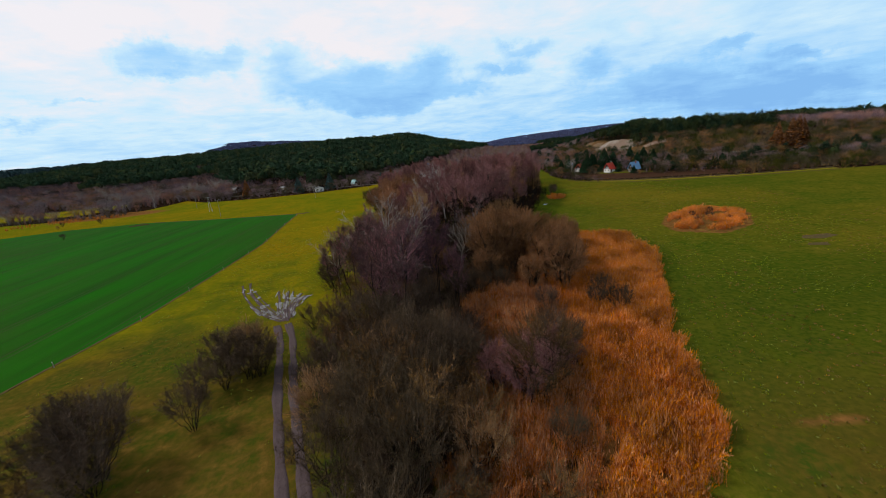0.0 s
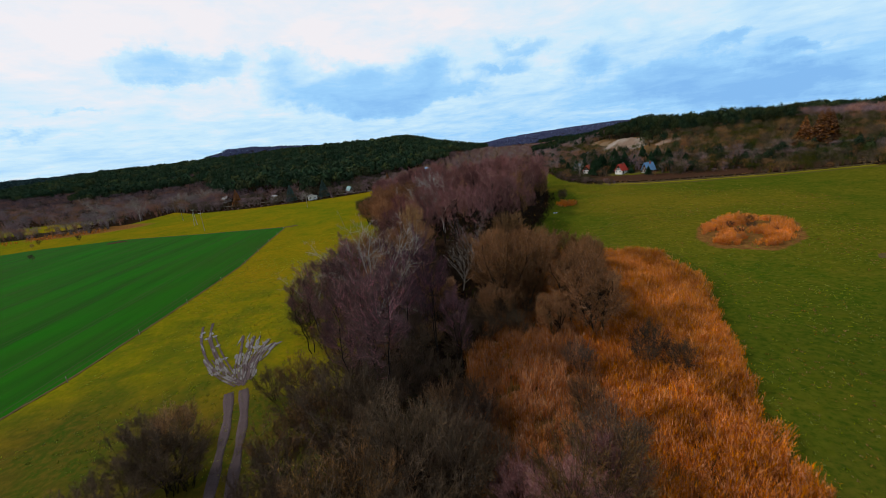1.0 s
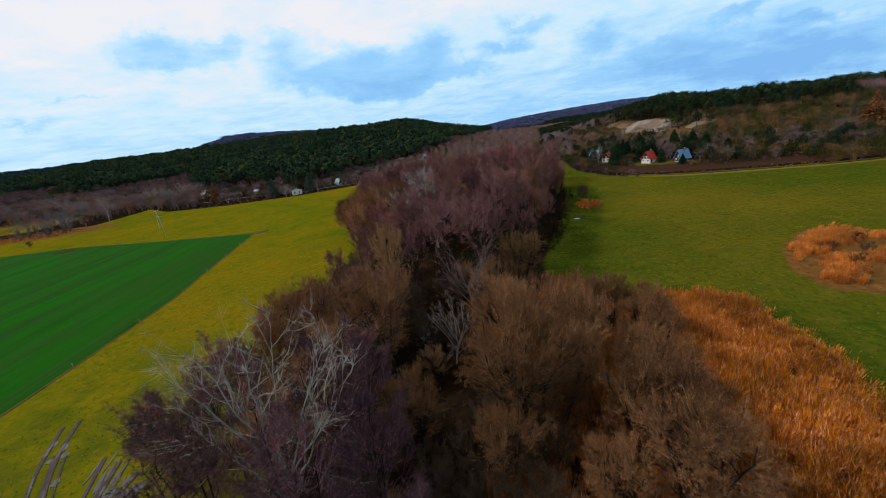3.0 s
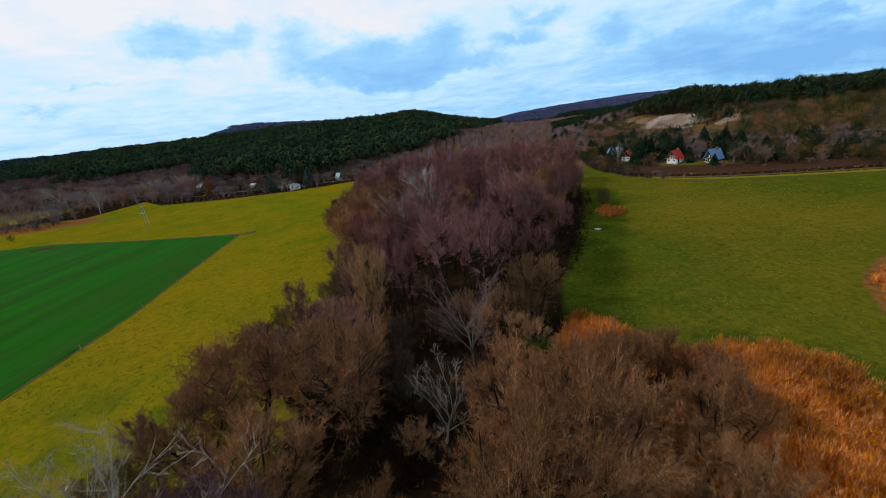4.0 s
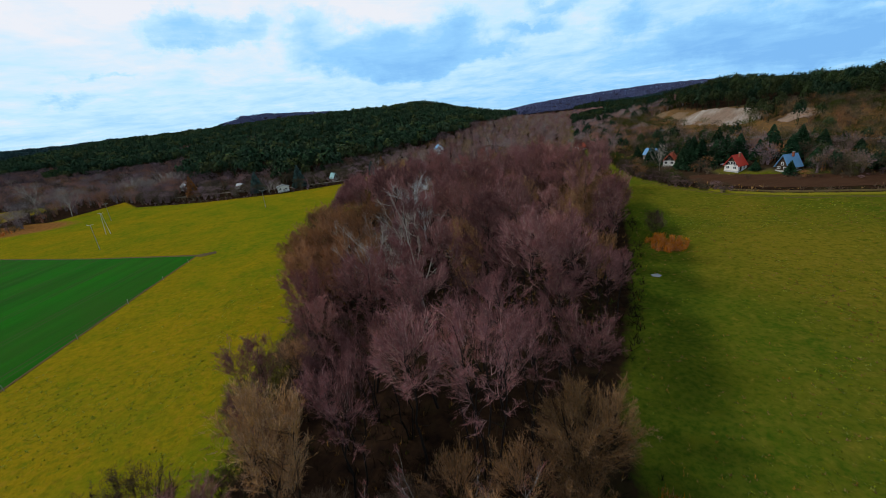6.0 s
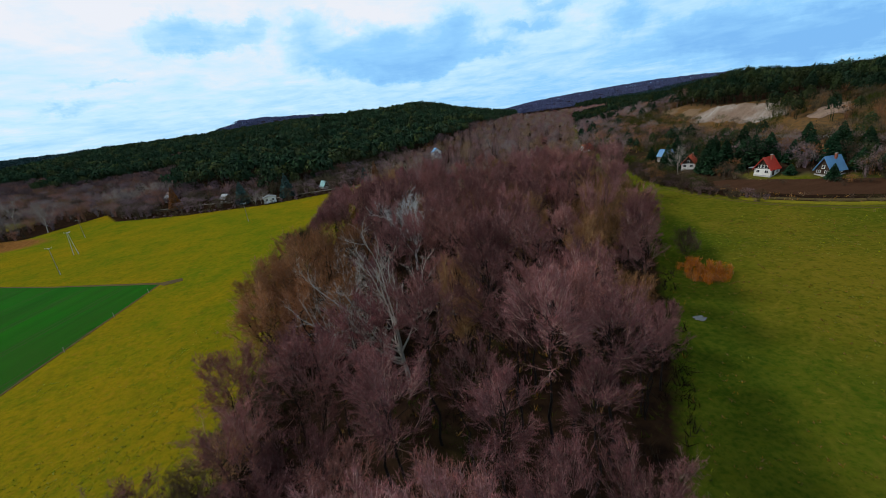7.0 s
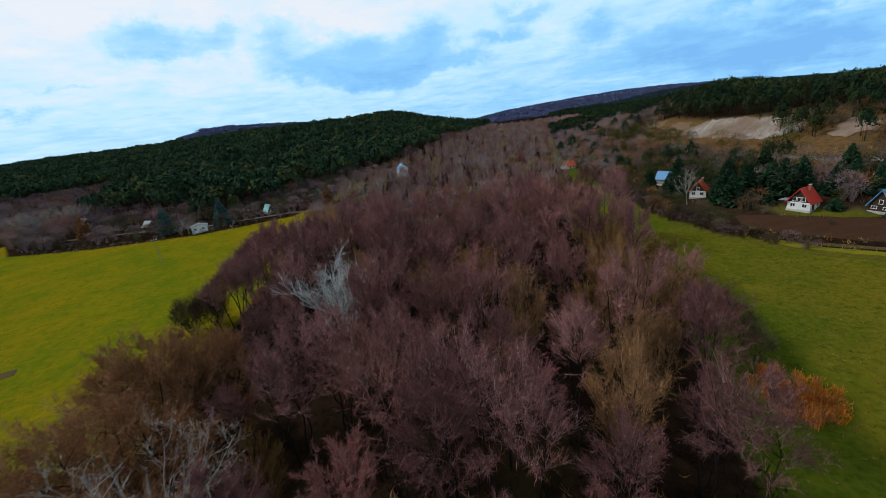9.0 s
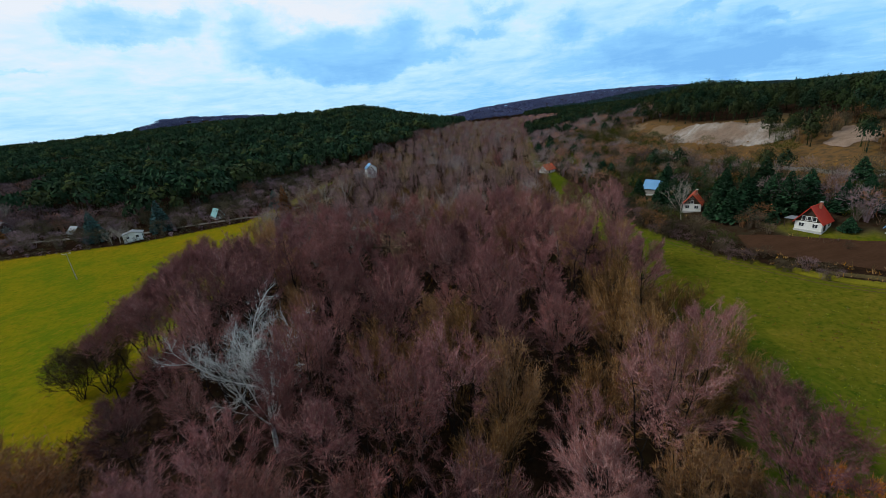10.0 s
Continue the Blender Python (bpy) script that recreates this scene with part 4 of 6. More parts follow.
# dark purple alders crowded round the pale tree at the near end
for i, (x, y, h) in enumerate([(-5, 80, 20), (-3.5, 74, 19), (-8.5, 71.5, 20), (-16.5, 80.5, 20), (-21.5, 78.5, 18.5), (-15.5, 72.5, 20), (0, 70.5, 15), (-25.5, 81, 15), (-9.5, 83.5, 19)]):
    hero("alder_tree", FRONT_ALDERS[i % 3], x, y, h, 20, "leafless purple-brown alder with upright twigs", "alders of the belt")
# broad willows
for i, (x, y, h, k) in enumerate([(16, 93, 15, 3), (21, 105, 12, 3), (28, 98, 11, 3), (24, 89, 12, 3), (31, 105, 9, 3), (26, 107, 10, 3), (-13, 93, 14, 3), (-20, 89, 11, 3), (-3, 89, 10, 3), (-14, 84, 13, 3), (-23, 99, 12, 3), (-9, 105, 17, 3), (-20, 105, 15, 2), (21, 82, 13, 3), (10, 100, 14, 3), (-20, 182, 19, 0), (-27, 196, 17, 2), (-24, 173, 15, 0), (-18, 192, 18, 2), (-28, 183, 16, 0), (-17, 174, 16, 0),
                                  (17, 130, 12, 1), (22, 255, 19, 1), (-36, 199, 12, 0), (13, 88, 9, 3), (26, 84, 9, 3), (7, 82, 9, 3), (16, 78, 8, 3), (50, 226, 8, 1), (-13, 117, 13, 4), (-19, 112, 12, 4), (-9, 111, 11, 4), (-17, 122, 11, 4), (7.5, 42, 9.5, 4), (11.5, 46, 8, 4), (4, 45, 7.5, 4), (21.8, 76, 12.5, 3), (9.5, 88, 16.5, 3), (16, 100, 14, 3)]):
    hero("willow_tree", WILLOWS[k], x, y, h, 14, ("broad bare willow with orange-brown twigs", "broad bare willow with tan and olive twigs", "spreading bare willow with orange twigs", "broad bare willow with dull brown twigs", "broad bare willow with mauve-brown twigs")[k], "willows of the belt")
# alders with bare leaning stems along the meadow's edge
EDGE_ALDERS = [bare_tree(150 + i, 15, (2.6, 2.2, 3.0)[i], base=.5, limbs=18, wands=8, wand_len=2.2, girth=.15, lean=(.14, .2, .1)[i], steep=1.5) for i in range(3)]
EDGE_ROW = [(float(np.interp(y, [222, 240, 264], [-33, -37, -41])) + (-1.6, 1.2, 3.4)[i % 3], y, (13, 14.5, 15.5)[i % 3]) for i, y in enumerate(np.arange(224.0, 264.0, 1.7))]
EDGE_ROW += [(48.5, 228.5, 9), (55, 247, 12), (58, 256, 13), (52, 240, 12)]
for i, (x, y, h) in enumerate(EDGE_ROW):
    hero("edge_alder", EDGE_ALDERS[i % 3], x, y, h, 15, "leafless alder with a bare dark leaning stem", "alders at the meadow's edge")
HEROES.append((-38, 216, 9.0))
# shrubs round the near end of the belt and along its margins
NEAR_SHRUBS = [(8, 124, 6, 2), (11, 128, 7, 2), (5, 128.5, 6.5, 2), (13, 123, 5, 2), (9, 119, 4.5, 0), (3, 123, 5, 0), (16, 126.5, 6, 2), (6, 115, 4, 0), (12, 116, 4, 3), (1, 127, 5.5, 0), (-7, 126, 6, 1), (-41, 36, 9, 1), (-44, 34, 8, 0), (-39, 33, 7, 1), (-30.5, 53.5, 6.5, 0), (-34.5, 50.5, 6, 0), (-36, 54, 7, 0), (-33, 57, 7, 2), (16, 66, 5, 1), (28, 63.5, 5, 1), (26, 67, 6, 1), (22, 81, 9, 0), (-32, 53, 8, 0), (-37, 49, 5.5, 1), (-40, 35, 8.5, 1), (-36, 61, 5, 2), (-30, 57, 7, 0), (-28, 61, 6, 1), (-35, 55, 6, 0), (-45, 38, 6, 1), (-38, 31, 7, 1), (-27, 68, 5, 0), (9, 42, 11, 3), (13, 48, 8, 1), (-8, 36, 9, 0), (1, 33, 7.5, 2), (-13, 55, 11, 0), (-8, 48, 6, 2), (-13, 44, 5, 0), (-16, 66, 7, 0),
               (-3, 58, 6, 2), (3, 50, 6, 1), (10, 34, 4.5, 1), (-18, 74, 7, 3), (25, 66, 4.2, 1), (-10, 24, 4.5, 0), (0, 22, 5, 2), (7, 27, 4.5, 3), (-20, 84, 7, 2), (14, 58, 5, 3), (16, 117.5, 3.2, 4), (18.5, 115.5, 2.6, 4), (14, 120, 2.4, 4), 
               (-34, 42, 6, 1), (-19, 46, 7, 0), (-20, 53, 7, 3), (-17, 40, 7.5, 2), (-14, 36, 7, 0), (-15, 45, 8, 0), (-12, 40, 8, 3), (-18, 50, 7.5, 0), (-16, 56, 8, 3), (-11, 31, 7, 0), (-20, 60, 7, 0), (-49, 42, 6, 1), (-46, 45, 5, 0), (-40, 60, 5, 0), (-14, 30, 6, 0), (-22, 66, 7, 3), (-24, 82, 5, 3), (-43, 226, 8, 1), (-45.5, 230, 7.5, 1), (-41, 231, 9, 3), (-39.5, 227, 8.5, 1), (-42, 234, 8, 3), (2, 107, 6, 0), (-3, 111, 6, 1), (-5, 117, 6, 0), (-1, 103, 5, 2), (-6, 124, 6, 1), (-44, 30, 5, 3), (-33, 24, 3.5, 1), (54, 203, 5, 1), (53, 199, 4.5, 1), (15, 120, 5, 2), (-12, 78, 8, 0), (5, 78, 5.5, 0), (8, 82, 6, 1), (4, 84, 6, 0), (9.5, 77.5, 5, 1), (11.5, 83, 5.5, 0), (2, 79, 6, 1), (6.5, 88, 6, 0), (-27, 95, 7, 1), (-30, 91, 6, 0), (-31.5, 97, 6, 1), (-28, 87, 7, 0), (-27, 122, 7, 1), (-25, 119, 8, 0), (-29.5, 125, 6, 1), (-24, 126, 8, 1)]
for x, y, h, k in NEAR_SHRUBS:
    if not off_track(x, y):
        continue
    hero("bare_shrub", SHRUBS[k], x, y, h, 5, ("bare brown shrub with many thin stems", "bare shrub with dark purple-brown twigs", "bare shrub with olive-tan twigs", "bare shrub with rust-coloured twigs", "low bright green bramble bush")[k], "shrubs along the belt")
hero("slender_tree", ALDERS[0], -27, 98, 12, 20, "slender leafless tree at the meadow's edge")
hero("slender_tree", ALDERS[2], -25.5, 103, 11, 20, "slender leafless tree at the meadow's edge")

# low shrubs along the belt's meadow side
for y in np.arange(127.0, 172.0, 2.6):
    x = float(np.interp(y, BELT_Y, BELT_L)) + rng.uniform(.3, 5.5)
    k = int(rng.integers(0, 3))
    hero("bare_shrub", SHRUBS[k], x, y, rng.uniform(3.5, 7.0), 5, ("bare brown shrub with many thin stems", "bare shrub with dark purple-brown twigs", "bare shrub with olive-tan twigs")[k], "shrubs along the belt")

# thicket at the near end of the belt
for y0 in np.arange(16, 88, 4.6):
    for x0 in np.arange(-14, 1, 4.6):
        x, y = x0 + rng.uniform(-1.6, 1.6), y0 + rng.uniform(-1.6, 1.6)
        if not off_track(x, y) or any(math.hypot(x - a, y - b) < 2.2 for a, b, r in HEROES):
            continue
        k = (1, 0, 3, 0, 1)[rng.integers(0, 5)] if x < 2 else (3, 1, 3)[rng.integers(0, 3)]
        hero("bare_shrub", SHRUBS[k], x, y, rng.uniform(4.5, 8.0) + (2.0 if x < -5 else 0) + (2.5 if 42 < y < 56 and x < 2 else -1.5 if y > 58 else 0), 5,
             ("bare brown shrub with many thin stems", "bare shrub with dark purple-brown twigs", "bare shrub with olive-tan twigs", "bare shrub with rust-coloured twigs", "low bright green bramble bush")[k], "shrubs along the belt")

# the alders that fill the belt, on a jittered grid
taken = [(x, y, r) for x, y, r in HEROES]
y0, row = 60.0, 0
while y0 < 262:
    step = 4.9 if y0 < 95 else 6.1 if y0 < 125 else 7.3
    lo, hi = np.interp(y0, BELT_Y, ALDER_L) + 1.5, np.interp(y0, BELT_Y, BELT_R) - 2.5
    for x0 in np.arange(lo + (row % 2) * step / 2, hi, step):
        x, y = x0 + rng.uniform(-1.4, 1.4), y0 + rng.uniform(-1.4, 1.4)
        if any(math.hypot(x - a, y - b) < r for a, b, r in taken):
            continue
        if abs(x - np.interp(y, STREAM_Y, STREAM_X)) < .7 or edge_distance(np.array([x]), np.array([y]), REED_BED)[0] > 2.0:
            continue
        if (y < 112 and x > 8) or 79 < y < 112 or (y < 129 and x > -9):
            continue
        edge = min(x - lo, hi - x)
        h = 16.5 + 4.0 * min(1, edge / 9) + rng.uniform(-3.6, 3.0)
        if y < 100:
            h = rng.uniform(19, 24)
        tan = .34 if (x > 18 and 165 < y < 240) else .06 if y < 185 else .17
        if rng.uniform() < tan:
            plant("young_tree", BROWNS[int(rng.uniform() < .6)], x, y, h * .72 / 13, rng.uniform(0, 6.28), "bare tree with tan-brown upright twigs", "tree", "tan trees of the belt", squash=1.15)
        else:
            k = rng.integers(0, 6)
            plant("alder_tree", FRONT_ALDERS[k % 3] if y < 92 else ALDERS[k], x, y, h / 20, rng.uniform(0, 6.28), "leafless purple-red alder with upright twigs" if k in (1, 4) else "leafless purple-brown alder with upright twigs", "tree", "alders of the belt")
    y0 += step * .87
    row += 1

# pale trees among the groves beyond the meadow
for i, (x, y, h) in enumerate([(-243, 329.5, 21), (-310, 367, 25)] + [(-252 + 5.2 * k, 384 + .6 * k + (k % 3), 13.5 + (k * 7) % 4) for k in range(9)]):
    hero("pale_barked_tree", PALES[i % 3], x, y, h, 19, "bare tree with pale grey-white bark and branches", "pale trees beyond the meadow")
hero("willow_tree", WILLOWS[2], -31, 116.5, 7.5, 14, "spreading bare willow with orange twigs", "willows of the belt")

# ---------------------------------------------------------------- undergrowth, reeds and grass


def scatter(name, mats, verts, faces, index, label, category):
    return tagged(new(name, set_mesh(name, verts, faces, mats, index)), label, category, kind="stuff")


def points_in(poly, n, rng, margin=0.0):
    px, py = [p[0] for p in poly], [p[1] for p in poly]
    x, y = rng.uniform(min(px), max(px), n * 4), rng.uniform(min(py), max(py), n * 4)
    ok = edge_distance(x, y, poly) > margin + rng.normal(size=n * 4) * .5
    return x[ok][:n], y[ok][:n]


def patchy(x, y, scale, seed):
    return np.array([noise.noise((a * scale + seed, b * scale, seed * 1.7)) for a, b in zip(x, y)])


def reeds(name, poly, n, height, label, seed, gap=-.28, mats=("reed", "reed_plume")):
    """Tussocks of stems with feathered plumes, thinned out in patches."""
    r = np.random.default_rng(seed)
    per = 26
    cx, cy = points_in(poly, int(n * 1.3) // per, r)
    p = patchy(cx, cy, .16, seed) + .5 * patchy(cx, cy, .5, seed + 3)
    keep = p > gap
    cx, cy, p = cx[keep], cy[keep], p[keep]
    tall = height * np.clip(.85 + .3 * p + r.uniform(-.28, .28, len(cx)), .4, 1.4)
    bow = r.normal(size=(len(cx), 2)) * .13 + np.array([.08, .04])
    who = np.repeat(np.arange(len(cx)), per)
    k = len(who)
    off = r.normal(size=(k, 2)) * .22
    x, y = cx[who] + off[:, 0], cy[who] + off[:, 1]
    start = np.column_stack([x, y, terrain(x, y) - .1])
    h = tall[who] * r.uniform(.75, 1.1, k)
    way = unit(np.column_stack([bow[who] + off * .26 + r.normal(size=(k, 2)) * .06, np.ones(k)]))
    v1, f1 = slivers(r, start, way, h, r.uniform(.03, .055, k))
    a = start + way * (h * r.uniform(.3, .7, k))[:, None]
    v2, f2 = slivers(r, a, unit(way + r.normal(size=(k, 3)) * .45), h * .32, r.uniform(.03, .06, k))
    a = start + way * (h * .76)[:, None]
    v3, f3 = slivers(r, a, unit(way + r.normal(size=(k, 3)) * .22), h * .26, r.uniform(.05, .10, k))
    verts, faces = join([(v1, f1), (v2, f2), (v3, f3)])
    return scatter(name, [M[k_] for k_ in mats], verts, faces, np.repeat([0, 0, 1], k), label, "reeds")


INNER_REEDS = [(0, 18), (-4, 30), (1, 44), (0, 60), (2, 78), (12, 92), (18, 96), (19, 78), (17, 60), (15, 44), (12, 30), (8, 22)]
reeds("brown_reed_bed", INNER_REEDS, 34000, 2.5, "bed of dull brown reeds with pale feathery plumes", 16, -3, ("reed_brown", "reed_pale"))
reeds("reed_bed", [(42, 117), (50, 111), (49, 94), (40, 72), (32, 55), (28, 41), (25, 33), (14, 22), (9, 21), (14, 32), (16, 46), (18, 62), (20, 80), (19, 98), (20, 104), (18, 121), (24, 128), (34, 115)], 105000, 2.4, "dense bed of dry orange reeds with feathery plumes", 11, -3)
reeds("reed_island", [(81 + (x - 81) * .86, 125 + (y - 125) * .84) for x, y in ISLAND], 15000, 1.8, "island of dry orange reeds in the pasture", 12, -.12)
reeds("reed_fringe", [(-345, 258), (-262, 280), (-236, 290), (-238, 298), (-275, 298), (-345, 282)], 4500, 1.8, "strip of dry tan reeds beyond the wheat field", 15, -.2)
reeds("reed_tuft", [(48, 188), (54, 186), (57, 192), (54, 197), (49, 196)], 1500, 1.9, "bright orange clump of dry reeds at the wood's edge", 13, -.6)
reeds("reed_clump", [(-31, 121), (-29, 115), (-24, 116), (-24, 123), (-28, 126)], 1100, 2.0, "orange clump of dry reeds beside the shrubs", 14, -.6)


def grass_tufts(name, test, n, box, size, mat, label, seed):
    r = np.random.default_rng(seed)
    x, y = r.uniform(box[0], box[1], n), r.uniform(box[2], box[3], n)
    ok = test(x, y) & (patchy(x, y, .05, seed) + .6 * patchy(x, y, .2, seed) + r.uniform(-.3, .3, n) > .05)
    x, y = x[ok], y[ok]
    k = len(x)
    start = np.repeat(np.column_stack([x, y, terrain(x, y) - .03]), 6, 0) + r.normal(size=(k * 6, 3)) * np.array([.12, .12, 0])
    way = unit(r.normal(size=(k * 6, 3)) * .55 + np.array([0, 0, .8]))
    v, f = slivers(r, start, way, r.uniform(.6, 1.3, k * 6) * size, r.uniform(.06, .14, k * 6))
    return scatter(name, [M[mat]], v, f, None, label, "grass")


def on_left(x, y):
    return (x < np.interp(y, BELT_Y, BELT_L) - 1) & (edge_distance(x, y, CROP) < -1) & (polyline_distance(x, y, LEFT_EDGE) > 3)


def on_right(x, y):
    return (x > np.interp(y, BELT_Y, BELT_R) + 1) & (polyline_distance(x, y, RIGHT_EDGE) > 2) & (edge_distance(x, y, REED_BED) < 0)


def in_belt(x, y):
    return (x > np.interp(y, BELT_Y, BELT_L) - 2) & (x < np.interp(y, BELT_Y, BELT_R) + 1.5)


grass_tufts("meadow_tufts", on_left, 9000, (-70, -10, 20, 190), .26, "tuft", "short green tufts in the yellowed hay meadow", 21)
grass_tufts("pasture_tufts", on_right, 16000, (15, 110, 15, 230), .26, "tuft", "short green tufts in the pasture", 22)
grass_tufts("straw_tufts", on_right, 9000, (15, 130, 15, 260), .32, "straw", "pale dry grass tufts in the pasture", 23)
grass_tufts("dry_undergrowth", in_belt, 6000, (-30, 60, 15, 270), .9, "straw", "dry grass and sedge under the trees", 24)
grass_tufts("green_undergrowth", in_belt, 9000, (-30, 60, 15, 200), .9, "ivy", "green brambles and ivy under the trees", 25)
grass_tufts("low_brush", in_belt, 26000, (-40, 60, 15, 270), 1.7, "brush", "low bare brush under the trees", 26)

def on_slope(x, y):
    q = -polyline_distance(x, y, RIGHT_EDGE)
    ok = (q > 2) & (q < 60) & ~((q > 8) & (q < 16) & (x > 86) & (x < 190) & (y < 262)) & (quarry(x, y) < .3)
    for a, b in ((101.8, 250.5), (112.5, 240.8), (92, 277), (92.5, 299)):
        ok &= np.hypot(x - a, y - b) > 4
    return ok


grass_tufts("slope_brush", on_slope, 34000, (72, 270, 130, 430), 1.5, "shrub_twig", "low brown brush and brambles on the slope", 27)
grass_tufts("slope_grass", on_slope, 12000, (72, 230, 150, 400), .8, "straw", "dry tan grass on the slope", 28)

# ---------------------------------------------------------------- woods too many to count


def conifer_clump(rng, h, w, n, pine=True, grain=.3):
    """Needle masses of one conifer."""
    t = rng.uniform(0, 1, n) ** (.7 if pine else 1.3)
    lo = .32 if pine else .04
    a = rng.uniform(0, 6.28, n)
    r = (np.sqrt(np.clip(1 - (2 * t - .9) ** 2, .05, 1)) if pine else (1 - t) ** .85 + .04) * w * rng.uniform(.45, 1.0, n) ** .5
    c = np.column_stack([np.cos(a) * r, np.sin(a) * r, h * (lo + (1 - lo) * t)])
    s = (w * grain if pine else w * .42) * rng.uniform(.6, 1.3, n) * (np.ones(n) if pine else (1.15 - t))
    d1 = unit(np.column_stack([np.cos(a), np.sin(a), np.full(n, .15 if pine else -.35)]) + rng.normal(size=(n, 3)) * .35)
    d2 = unit(np.cross(d1, unit(rng.normal(size=(n, 3)) + np.array([0, 0, 1.2]))))
    v = np.stack([c - d2 * s[:, None] * .6, c + d2 * s[:, None] * .6, c + d1 * s[:, None] + np.array([0, 0, .2]) * s[:, None]], 1)
    return v.reshape(-1, 3)


def bare_clump(rng, h, w, n, width, reach=.26):
    """Twig masses of one leafless tree seen from far away."""
    d = unit(rng.normal(size=(n, 3)))
    d[:, 2] = np.abs(d[:, 2]) * rng.choice([1, 1, 1, -1], n)
    start = np.array([0, 0, h * .52]) + d * np.array([w, w, h * .36]) * rng.uniform(.3, .85, (n, 1))
    k = max(4, n // 12)
    start[:k] = rng.normal(size=(k, 3)) * np.array([.25, .25, 0])
    way = unit(d * .8 + np.array([0, 0, .45]) + rng.normal(size=(n, 3)) * .4)
    way[:k] = unit(np.array([0, 0, 1]) + rng.normal(size=(k, 3)) * .12)
    length = rng.uniform(.5, 1.0, n) * h * reach
    length[:k] = h * .6
    return slivers(rng, start, way, length, width * rng.uniform(.6, 1.4, n))[0]


def shell_clump(rng, h, w, n, size, lo=.28, thin=1.0, lumps=.2):
    """Crown of one far tree: small pieces of foliage or twig work lying on a lumpy outline, with a few stems below."""
    d = unit(rng.normal(size=(n, 3)))
    d[:, 2] = np.where(d[:, 2] < -.25, -d[:, 2], d[:, 2])
    k = rng.uniform(0, 6)
    lump = 1 + lumps * np.sin(d[:, 0] * 4 + k) * np.sin(d[:, 1] * 4 + d[:, 2] * 3 + 2 * k) + lumps * .5 * np.sin(d[:, 0] * 9 + d[:, 1] * 7 + k)
    axes = np.array([w, w, h * (1 - lo) * .5])
    c = np.array([0, 0, h * (1 + lo) * .5]) + d * axes * (lump * rng.uniform(.80, 1.04, n))[:, None]
    nn = unit(d / axes * w + rng.normal(size=(n, 3)) * .14)
    t1 = unit(np.array([0, 0, 1.0]) - nn * nn[:, 2:3] + rng.normal(size=(n, 3)) * .35)
    t2 = np.cross(nn, t1)
    s = size * rng.uniform(.6, 1.4, n)[:, None]
    v = np.stack([c + t1 * s * 1.2, c + (-.7 * t1 + .8 * thin * t2) * s, c + (-.7 * t1 - .8 * thin * t2) * s], 1).reshape(-1, 3)
    m = 5
    stems, _ = slivers(rng, rng.normal(size=(m, 3)) * np.array([.3, .3, 0]), unit(np.array([0, 0, 1]) + rng.normal(size=(m, 3)) * .15), np.full(m, h * .6), np.full(m, h * .02))
    return np.concatenate([v, stems])


def forest(name, x, y, heights, kinds, label, seed, sink=.3):
    """All trees of a wood in one mesh; kinds: a list of (template vertices, template height, material)."""
    r = np.random.default_rng(seed)
    verts, index = [], []
    which = r.integers(0, len(kinds), len(x)) if not isinstance(kinds, tuple) else None
    z = terrain(x, y) - sink
    for k, (tv, th, _) in enumerate(kinds):
        pick = np.flatnonzero(which == k)
        if not len(pick):
            continue
        a = r.uniform(0, 6.28, len(pick))
        s = heights[pick] / th
        wide = s * r.uniform(.85, 1.2, len(pick))
        c, n = np.cos(a) * wide, np.sin(a) * wide
        vx = tv[None, :, 0] * c[:, None] - tv[None, :, 1] * n[:, None] + x[pick][:, None]
        vy = tv[None, :, 0] * n[:, None] + tv[None, :, 1] * c[:, None] + y[pick][:, None]
        vz = tv[None, :, 2] * s[:, None] + z[pick][:, None]
        verts.append(np.stack([vx, vy, vz], -1).reshape(-1, 3))
        index.append(np.full(len(pick) * len(tv) // 3, k))
    verts = np.concatenate(verts)
    return scatter(name, [M[k[2]] for k in kinds], verts, np.arange(len(verts)).reshape(-1, 3), np.concatenate(index), label, "woods")


def spread_points(box, step, test, seed, jitter=.48):
    r = np.random.default_rng(seed)
    gx, gy = np.meshgrid(np.arange(box[0], box[1], step), np.arange(box[2], box[3], step))
    x = (gx + r.uniform(-jitter, jitter, gx.shape) * step).ravel()
    y = (gy + r.uniform(-jitter, jitter, gy.shape) * step).ravel()
    ok = test(x, y)
    return x[ok], y[ok]


rw = np.random.default_rng(31)
PINE_FAR = [(shell_clump(rw, 12, 4.0, 130, .92, .3, .8, .26), 12, k_) for k_ in ("pine", "pine", "pine_light", "pine", "pine")]
PINE_NEAR = [(shell_clump(rw, 12, 3.5, 250, .56, .2, .8, .28), 12, k_) for k_ in ("pine", "pine_light", "pine_light", "pine")]
PINE_RIM = [(shell_clump(rw, 12, 3.0, 380, .40, .2, lumps=.28), 12, k_) for k_ in ("pine", "pine_light", "pine_light", "pine")]
SPRUCE_NEAR = [(conifer_clump(rw, 12, 2.8, 260, False), 12, "spruce") for _ in range(3)]
BARE_FAR = [(bare_clump(rw, 12, 5.2, 170, .26, .13), 12, m) for m in ("wood_far", "wood_far", "wood_rust", "wood_far")]
BARE_MID = [(bare_clump(rw, 14, 4.2, 560, .085, .11), 14, m) for m in ("valley_twig", "valley_twig", "valley_tan", "valley_twig", "brown_twig", "valley_twig", "valley_tan", "pink_twig", "grove_grey", "valley_twig")]
BARE_GREY = [(bare_clump(rw, 11, 5.6, 460, .12, .11), 11, m) for m in ("grove_mauve", "grove_mauve", "grove_grey", "wood_rust", "wood_far")]
